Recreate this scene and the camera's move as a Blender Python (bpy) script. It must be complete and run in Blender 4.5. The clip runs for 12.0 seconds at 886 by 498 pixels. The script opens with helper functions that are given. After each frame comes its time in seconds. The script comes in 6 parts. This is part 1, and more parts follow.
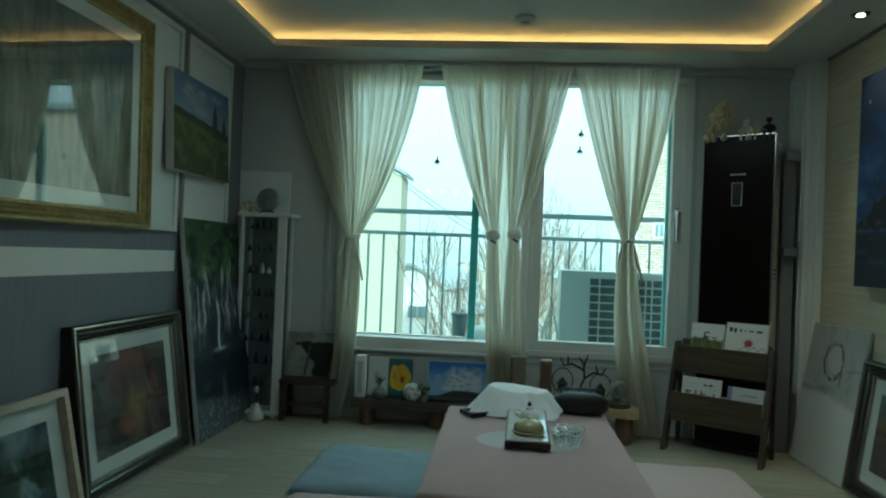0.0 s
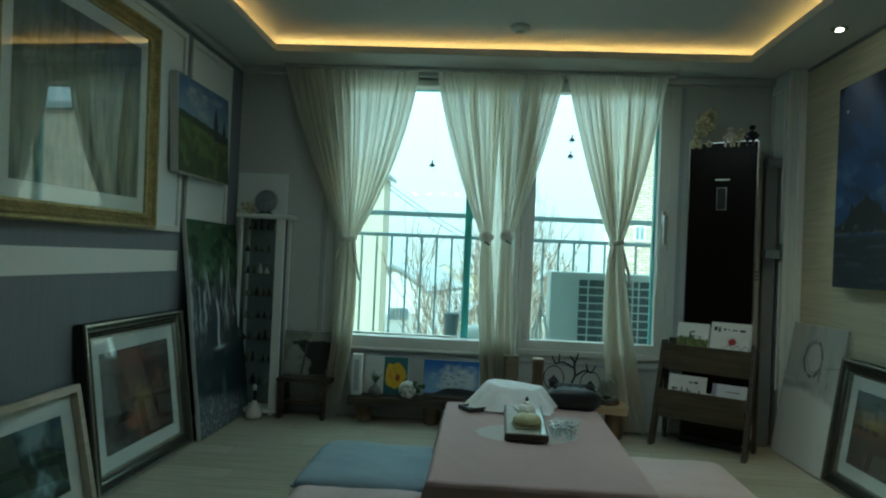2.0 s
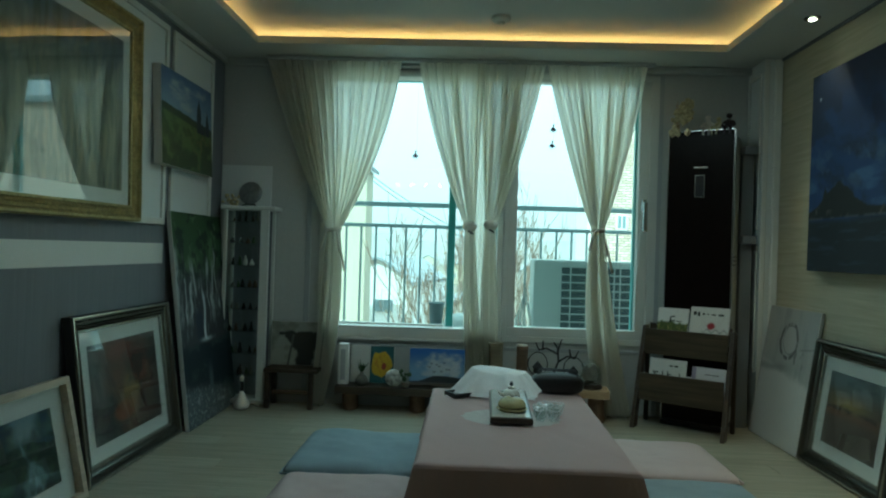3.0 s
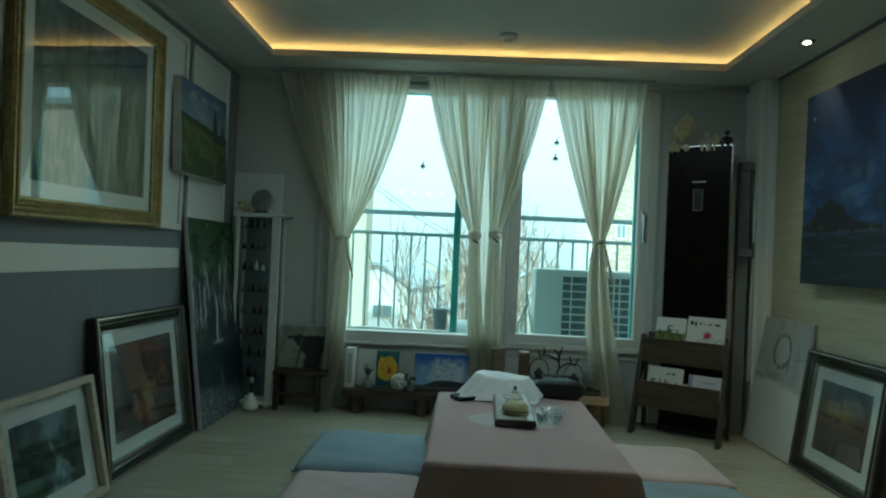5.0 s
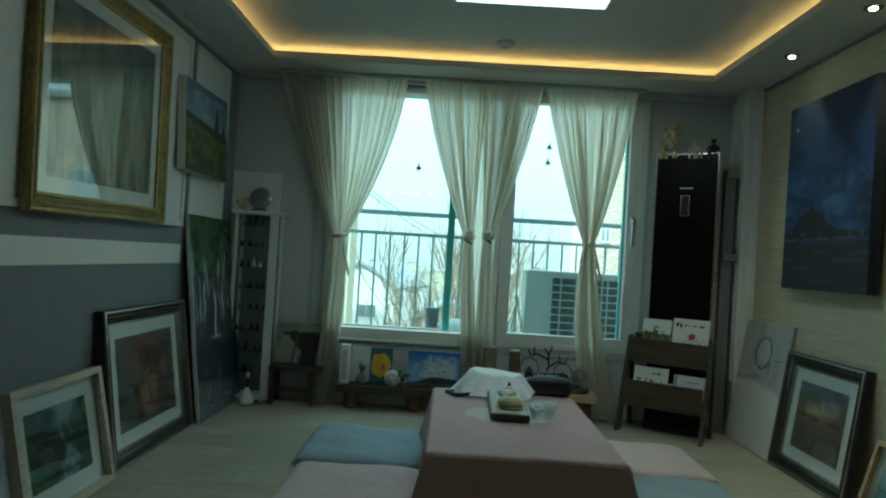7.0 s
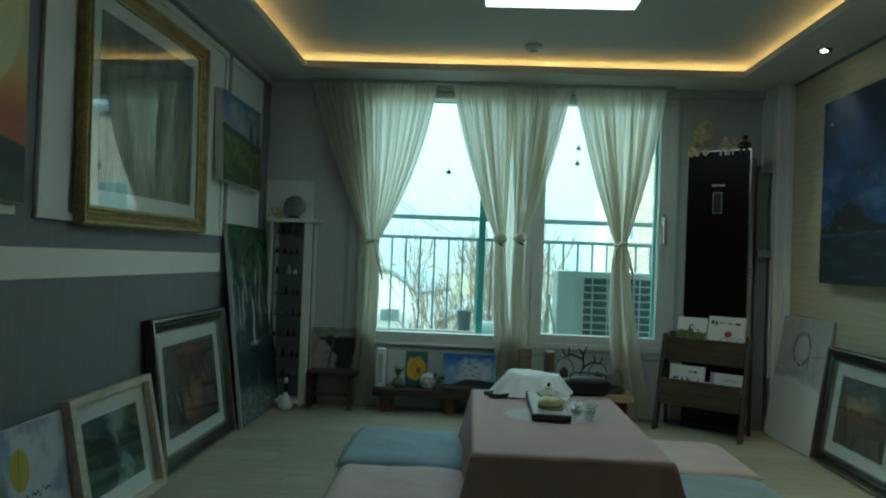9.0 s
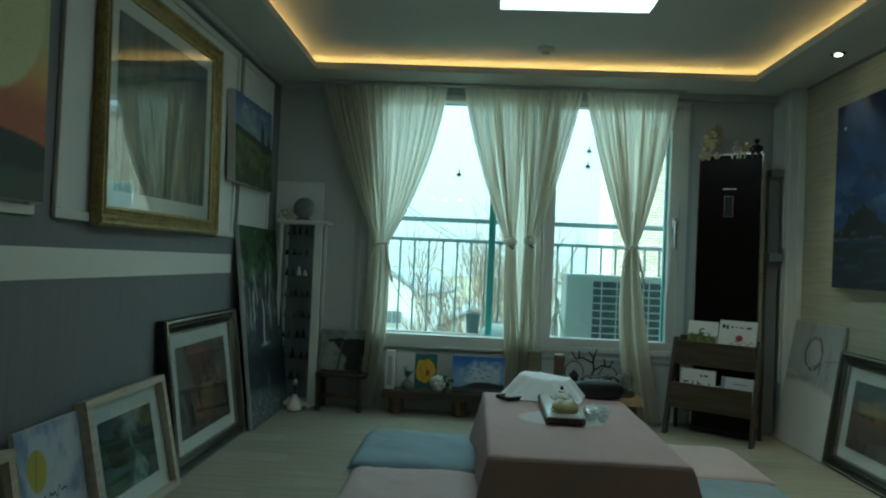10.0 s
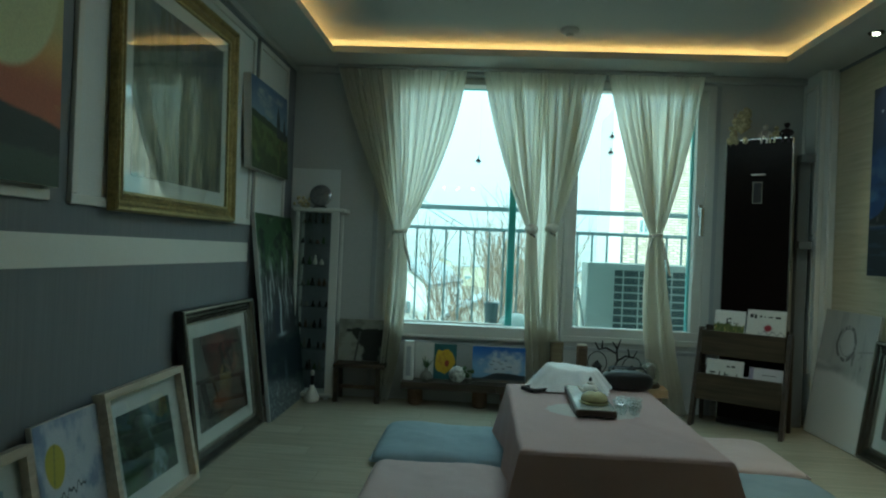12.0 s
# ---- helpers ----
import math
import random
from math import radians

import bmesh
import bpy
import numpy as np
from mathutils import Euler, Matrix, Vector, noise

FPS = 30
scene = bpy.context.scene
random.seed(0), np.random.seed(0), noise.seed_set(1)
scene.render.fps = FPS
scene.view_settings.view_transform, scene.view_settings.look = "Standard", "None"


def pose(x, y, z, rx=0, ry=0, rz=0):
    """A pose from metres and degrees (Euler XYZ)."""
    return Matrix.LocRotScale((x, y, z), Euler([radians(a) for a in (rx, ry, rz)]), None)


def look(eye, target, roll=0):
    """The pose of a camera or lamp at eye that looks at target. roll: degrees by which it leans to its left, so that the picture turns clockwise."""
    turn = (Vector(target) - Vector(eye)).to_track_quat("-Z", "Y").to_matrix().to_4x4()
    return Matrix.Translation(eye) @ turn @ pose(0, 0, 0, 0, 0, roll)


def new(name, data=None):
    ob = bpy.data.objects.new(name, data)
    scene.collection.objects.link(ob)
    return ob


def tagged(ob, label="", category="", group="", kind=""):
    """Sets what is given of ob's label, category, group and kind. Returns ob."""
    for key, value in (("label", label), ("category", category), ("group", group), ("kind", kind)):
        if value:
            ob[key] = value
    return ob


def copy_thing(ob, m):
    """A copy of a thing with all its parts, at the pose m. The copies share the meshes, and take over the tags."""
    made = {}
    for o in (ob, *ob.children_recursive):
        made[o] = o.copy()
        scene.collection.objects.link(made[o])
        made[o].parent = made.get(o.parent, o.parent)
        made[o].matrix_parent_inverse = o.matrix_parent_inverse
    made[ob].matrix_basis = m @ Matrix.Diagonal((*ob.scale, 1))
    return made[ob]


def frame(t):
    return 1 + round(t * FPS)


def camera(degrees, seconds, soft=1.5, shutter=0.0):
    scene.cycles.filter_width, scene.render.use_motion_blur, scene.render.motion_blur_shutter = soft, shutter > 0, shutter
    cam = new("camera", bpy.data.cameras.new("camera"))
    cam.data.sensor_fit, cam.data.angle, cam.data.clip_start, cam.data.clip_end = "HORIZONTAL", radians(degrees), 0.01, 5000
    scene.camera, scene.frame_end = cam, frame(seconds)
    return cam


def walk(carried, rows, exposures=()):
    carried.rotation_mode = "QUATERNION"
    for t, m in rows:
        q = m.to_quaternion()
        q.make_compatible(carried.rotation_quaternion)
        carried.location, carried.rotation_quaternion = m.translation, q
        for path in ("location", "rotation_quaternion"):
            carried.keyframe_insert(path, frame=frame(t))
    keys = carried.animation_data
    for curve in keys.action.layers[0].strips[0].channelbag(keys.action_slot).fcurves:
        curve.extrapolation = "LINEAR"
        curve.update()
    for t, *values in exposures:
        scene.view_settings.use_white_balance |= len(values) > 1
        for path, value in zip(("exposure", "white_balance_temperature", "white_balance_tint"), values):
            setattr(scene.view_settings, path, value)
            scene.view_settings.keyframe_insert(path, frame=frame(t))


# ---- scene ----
cam = camera(66.2, 12.0, soft=2.1)
PATH = [
    (0, (0.04, 0.009, 1.078), (-0.139, 2.0, 1.099), 2.3),
    (0.5, (0.059, -0.017, 1.08), (-0.166, 1.971, 1.102), 1.7),
    (1, (0.045, -0.049, 1.088), (-0.176, 1.939, 1.11), 1.6),
    (1.5, (0.01, -0.086, 1.078), (-0.164, 1.906, 1.107), 1.9),
    (2, (-0.039, -0.113, 1.069), (-0.163, 1.882, 1.098), 2.5),
    (2.5, (-0.051, -0.133, 1.063), (-0.129, 1.865, 1.091), 2.4),
    (3, (-0.04, -0.161, 1.057), (-0.115, 1.837, 1.062), 1.8),
    (5, (-0.079, -0.301, 1.067), (-0.152, 1.698, 1.091), 2.6),
    (5.5, (-0.104, -0.345, 1.062), (-0.144, 1.655, 1.091), 3.3),
    (6, (-0.146, -0.371, 1.058), (-0.165, 1.629, 1.087), 3.9),
    (6.5, (-0.158, -0.382, 1.057), (-0.159, 1.618, 1.086), 3.7),
    (7, (-0.147, -0.417, 1.06), (-0.173, 1.582, 1.088), 3.5),
    (9, (-0.222, -0.458, 1.059), (-0.311, 1.539, 1.092), 2.2),
    (9.5, (-0.252, -0.46, 1.059), (-0.349, 1.537, 1.095), 2.3),
    (10, (-0.279, -0.455, 1.056), (-0.374, 1.543, 1.096), 2.5),
    (10.5, (-0.294, -0.448, 1.057), (-0.391, 1.55, 1.098), 2.5),
    (11, (-0.307, -0.435, 1.05), (-0.398, 1.563, 1.097), 2.4),
    (11.5, (-0.333, -0.406, 1.04), (-0.437, 1.591, 1.08), 2.3),
    (12, (-0.362, -0.355, 1.041), (-0.479, 1.642, 1.051), 2.4),
]
walk(cam, [(t, look(eye, target, roll)) for t, eye, target, roll in PATH], exposures=[(0.0, 1.70, 5290, -17), (12.0, 1.70, 5290, -17)])

# ---- world, sun, exposure ----
world = bpy.data.worlds.new("world")
scene.world = world
world.use_nodes = True
wn = world.node_tree.nodes
sky = wn.new("ShaderNodeTexSky")
sky.sky_type = "NISHITA"
sky.sun_disc = False
sky.sun_elevation = radians(38)
sky.sun_rotation = radians(200)
sky.air_density = 0.9
sky.dust_density = 5.0
haze = wn.new("ShaderNodeMix")
haze.data_type = "RGBA"
haze.inputs["Factor"].default_value = 0.85
# a bright hazy veil, dimmer at the horizon than overhead
veil_at = wn.new("ShaderNodeTexCoord")
veil_xyz = wn.new("ShaderNodeSeparateXYZ")
veil = wn.new("ShaderNodeMapRange")
veil.inputs["From Min"].default_value, veil.inputs["From Max"].default_value = 0.0, 1.0
veil.inputs["To Min"].default_value, veil.inputs["To Max"].default_value = 0.66, 1.75
veil_tint = wn.new("ShaderNodeVectorMath")
veil_tint.operation = "SCALE"
veil_tint.inputs[0].default_value = (4.85, 4.62, 4.62)
world.node_tree.links.new(veil_at.outputs["Generated"], veil_xyz.inputs[0])
world.node_tree.links.new(veil_xyz.outputs["Z"], veil.inputs["Value"])
world.node_tree.links.new(veil.outputs[0], veil_tint.inputs["Scale"])
world.node_tree.links.new(veil_tint.outputs[0], haze.inputs["B"])
world.node_tree.links.new(sky.outputs[0], haze.inputs["A"])
world.node_tree.links.new(haze.outputs["Result"], wn["Background"].inputs[0])
wn["Background"].inputs[1].default_value = 0.15

sun_data = bpy.data.lights.new("sun", "SUN")
sun_data.energy, sun_data.angle, sun_data.color = 1.5, radians(0.6), (1.0, 0.95, 0.88)
sun = new("sun", sun_data)
sun.matrix_world = look((-8, -20, 22), (0, 0, 0))


# ---- materials ----
def material(name, color, rough=0.6, metal=0.0, vary=0.08, scale=6.0, bump=0.0, bump_scale=60.0, fine=80.0, coat=0.0, spec=0.5):
    m = bpy.data.materials.new(name)
    m.use_nodes = True
    n, l = m.node_tree.nodes, m.node_tree.links
    b = n["Principled BSDF"]
    b.inputs["Roughness"].default_value = rough
    b.inputs["Metallic"].default_value = metal
    b.inputs["Coat Weight"].default_value = coat
    b.inputs["Specular IOR Level"].default_value = spec
    co = n.new("ShaderNodeTexCoord")
    big = n.new("ShaderNodeTexNoise")
    big.inputs["Scale"].default_value = scale
    big.inputs["Detail"].default_value = 5
    small = n.new("ShaderNodeTexNoise")
    small.inputs["Scale"].default_value = fine
    small.inputs["Detail"].default_value = 3
    l.new(co.outputs["Object"], big.inputs["Vector"])
    l.new(co.outputs["Object"], small.inputs["Vector"])
    add = n.new("ShaderNodeMath")
    add.operation = "ADD"
    l.new(big.outputs["Fac"], add.inputs[0])
    l.new(small.outputs["Fac"], add.inputs[1])
    ramp = n.new("ShaderNodeMapRange")
    ramp.inputs["From Min"].default_value = 0.6
    ramp.inputs["From Max"].default_value = 1.4
    ramp.inputs["To Min"].default_value = 1 - vary
    ramp.inputs["To Max"].default_value = 1 + vary
    l.new(add.outputs[0], ramp.inputs["Value"])
    mul = n.new("ShaderNodeVectorMath")
    mul.operation = "SCALE"
    mul.inputs[0].default_value = color
    l.new(ramp.outputs[0], mul.inputs["Scale"])
    l.new(mul.outputs[0], b.inputs["Base Color"])
    if bump:
        t = n.new("ShaderNodeTexNoise")
        t.inputs["Scale"].default_value = bump_scale
        t.inputs["Detail"].default_value = 4
        l.new(co.outputs["Object"], t.inputs["Vector"])
        bp = n.new("ShaderNodeBump")
        bp.inputs["Strength"].default_value = bump
        bp.inputs["Distance"].default_value = 0.004
        l.new(t.outputs["Fac"], bp.inputs["Height"])
        l.new(bp.outputs[0], b.inputs["Normal"])
    return m


def wood(name, dark, light, rough=0.5, along=(1.0, 14.0, 14.0), scale=3.0, bump=0.25):
    m = bpy.data.materials.new(name)
    m.use_nodes = True
    n, l = m.node_tree.nodes, m.node_tree.links
    b = n["Principled BSDF"]
    b.inputs["Roughness"].default_value = rough
    co = n.new("ShaderNodeTexCoord")
    mp = n.new("ShaderNodeMapping")
    mp.inputs["Scale"].default_value = along
    l.new(co.outputs["Object"], mp.inputs["Vector"])
    t = n.new("ShaderNodeTexNoise")
    t.inputs["Scale"].default_value = scale
    t.inputs["Detail"].default_value = 8
    t.inputs["Distortion"].default_value = 0.8
    l.new(mp.outputs[0], t.inputs["Vector"])
    r = n.new("ShaderNodeValToRGB")
    r.color_ramp.elements[0].position, r.color_ramp.elements[1].position = 0.3, 0.7
    r.color_ramp.elements[0].color, r.color_ramp.elements[1].color = (*dark, 1), (*light, 1)
    l.new(t.outputs["Fac"], r.inputs[0])
    l.new(r.outputs[0], b.inputs["Base Color"])
    bp = n.new("ShaderNodeBump")
    bp.inputs["Strength"].default_value = bump
    bp.inputs["Distance"].default_value = 0.003
    l.new(t.outputs["Fac"], bp.inputs["Height"])
    l.new(bp.outputs[0], b.inputs["Normal"])
    return m


def glow(name, color, strength):
    m = bpy.data.materials.new(name)
    m.use_nodes = True
    b = m.node_tree.nodes["Principled BSDF"]
    b.inputs["Base Color"].default_value = (0.8, 0.8, 0.8, 1)
    b.inputs["Emission Color"].default_value = (*color, 1)
    b.inputs["Emission Strength"].default_value = strength
    return m


def pane_material(name, tint, gloss_ior=1.45):
    m = bpy.data.materials.new(name)
    m.use_nodes = True
    n, l = m.node_tree.nodes, m.node_tree.links
    n.remove(n["Principled BSDF"])
    tr = n.new("ShaderNodeBsdfTransparent")
    tr.inputs[0].default_value = (*tint, 1)
    gl = n.new("ShaderNodeBsdfGlossy")
    gl.inputs["Roughness"].default_value = 0.01
    lw = n.new("ShaderNodeLayerWeight")
    lw.inputs["Blend"].default_value = 0.5
    pw = n.new("ShaderNodeMath")
    pw.operation = "POWER"
    pw.inputs[1].default_value = 5.0
    l.new(lw.outputs["Facing"], pw.inputs[0])
    fr = n.new("ShaderNodeMath")
    fr.operation = "MULTIPLY_ADD"
    base = ((gloss_ior - 1) / (gloss_ior + 1)) ** 2
    fr.inputs[1].default_value, fr.inputs[2].default_value = 1 - base, base
    l.new(pw.outputs[0], fr.inputs[0])
    mx = n.new("ShaderNodeMixShader")
    l.new(fr.outputs[0], mx.inputs[0])
    l.new(tr.outputs[0], mx.inputs[1])
    l.new(gl.outputs[0], mx.inputs[2])
    l.new(mx.outputs[0], n["Material Output"].inputs[0])
    return m


def fabric_sheer(name, color, through_light=0.45, clear=0.08):
    m = bpy.data.materials.new(name)
    m.use_nodes = True
    n, l = m.node_tree.nodes, m.node_tree.links
    n.remove(n["Principled BSDF"])
    co = n.new("ShaderNodeTexCoord")
    t = n.new("ShaderNodeTexNoise")
    t.inputs["Scale"].default_value = 220
    l.new(co.outputs["Object"], t.inputs["Vector"])
    bp = n.new("ShaderNodeBump")
    bp.inputs["Strength"].default_value = 0.15
    bp.inputs["Distance"].default_value = 0.002
    l.new(t.outputs["Fac"], bp.inputs["Height"])
    d = n.new("ShaderNodeBsdfDiffuse")
    d.inputs[0].default_value = (*color, 1)
    l.new(bp.outputs[0], d.inputs["Normal"])
    tl = n.new("ShaderNodeBsdfTranslucent")
    tl.inputs[0].default_value = (color[0], color[1], color[2] * 0.97, 1)
    mx = n.new("ShaderNodeMixShader")
    mx.inputs[0].default_value = through_light
    l.new(d.outputs[0], mx.inputs[1])
    l.new(tl.outputs[0], mx.inputs[2])
    tp = n.new("ShaderNodeBsdfTransparent")
    m2 = n.new("ShaderNodeMixShader")
    m2.inputs[0].default_value = clear
    l.new(mx.outputs[0], m2.inputs[1])
    l.new(tp.outputs[0], m2.inputs[2])
    l.new(m2.outputs[0], n["Material Output"].inputs[0])
    return m


def paint_material(name, rough=0.55, bump=0.3):
    m = bpy.data.materials.new(name)
    m.use_nodes = True
    n, l = m.node_tree.nodes, m.node_tree.links
    b = n["Principled BSDF"]
    b.inputs["Roughness"].default_value = rough
    at = n.new("ShaderNodeAttribute")
    at.attribute_name = "paint"
    co = n.new("ShaderNodeTexCoord")
    t = n.new("ShaderNodeTexNoise")
    t.inputs["Scale"].default_value = 140
    l.new(co.outputs["Object"], t.inputs["Vector"])
    mr = n.new("ShaderNodeMapRange")
    mr.inputs["To Min"].default_value, mr.inputs["To Max"].default_value = 0.85, 1.15
    l.new(t.outputs["Fac"], mr.inputs["Value"])
    sc = n.new("ShaderNodeVectorMath")
    sc.operation = "SCALE"
    l.new(at.outputs["Color"], sc.inputs[0])
    l.new(mr.outputs[0], sc.inputs["Scale"])
    l.new(sc.outputs[0], b.inputs["Base Color"])
    bp = n.new("ShaderNodeBump")
    bp.inputs["Strength"].default_value = bump
    bp.inputs["Distance"].default_value = 0.002
    l.new(t.outputs["Fac"], bp.inputs["Height"])
    l.new(bp.outputs[0], b.inputs["Normal"])
    return m


def brick_material(name):
    m = bpy.data.materials.new(name)
    m.use_nodes = True
    n, l = m.node_tree.nodes, m.node_tree.links
    b = n["Principled BSDF"]
    b.inputs["Roughness"].default_value = 0.85
    co = n.new("ShaderNodeTexCoord")
    mp = n.new("ShaderNodeMapping")
    mp.inputs["Rotation"].default_value = (radians(90), 0, 0)
    l.new(co.outputs["Object"], mp.inputs["Vector"])
    t = n.new("ShaderNodeTexBrick")
    t.inputs["Scale"].default_value = 1.0
    t.inputs["Brick Width"].default_value = 0.34
    t.inputs["Row Height"].default_value = 0.115
    t.inputs["Mortar Size"].default_value = 0.016
    t.inputs["Color1"].default_value = (0.72, 0.60, 0.50, 1)
    t.inputs["Color2"].default_value = (0.42, 0.32, 0.25, 1)
    t.inputs["Mortar"].default_value = (0.26, 0.22, 0.18, 1)
    t.inputs["Bias"].default_value = -0.25
    l.new(mp.outputs[0], t.inputs["Vector"])
    l.new(t.outputs["Color"], b.inputs["Base Color"])
    return m


def plank_material(name):
    m = bpy.data.materials.new(name)
    m.use_nodes = True
    n, l = m.node_tree.nodes, m.node_tree.links
    b = n["Principled BSDF"]
    b.inputs["Roughness"].default_value = 0.27
    co = n.new("ShaderNodeTexCoord")
    mp = n.new("ShaderNodeMapping")
    mp.inputs["Scale"].default_value = (1.2, 16.0, 1.0)
    l.new(co.outputs["Object"], mp.inputs["Vector"])
    t = n.new("ShaderNodeTexNoise")
    t.inputs["Scale"].default_value = 2.5
    t.inputs["Detail"].default_value = 7
    t.inputs["Distortion"].default_value = 0.6
    l.new(mp.outputs[0], t.inputs["Vector"])
    r = n.new("ShaderNodeValToRGB")
    r.color_ramp.elements[0].position, r.color_ramp.elements[1].position = 0.3, 0.7
    r.color_ramp.elements[0].color, r.color_ramp.elements[1].color = (0.335, 0.312, 0.24, 1), (0.43, 0.40, 0.31, 1)
    l.new(t.outputs["Fac"], r.inputs[0])
    info = n.new("ShaderNodeObjectInfo")
    mr = n.new("ShaderNodeMapRange")
    mr.inputs["To Min"].default_value, mr.inputs["To Max"].default_value = 0.9, 1.08
    l.new(info.outputs["Random"], mr.inputs["Value"])
    sc = n.new("ShaderNodeVectorMath")
    sc.operation = "SCALE"
    l.new(r.outputs[0], sc.inputs[0])
    l.new(mr.outputs[0], sc.inputs["Scale"])
    l.new(sc.outputs[0], b.inputs["Base Color"])
    bp = n.new("ShaderNodeBump")
    bp.inputs["Strength"].default_value = 0.12
    bp.inputs["Distance"].default_value = 0.002
    l.new(t.outputs["Fac"], bp.inputs["Height"])
    l.new(bp.outputs[0], b.inputs["Normal"])
    return m


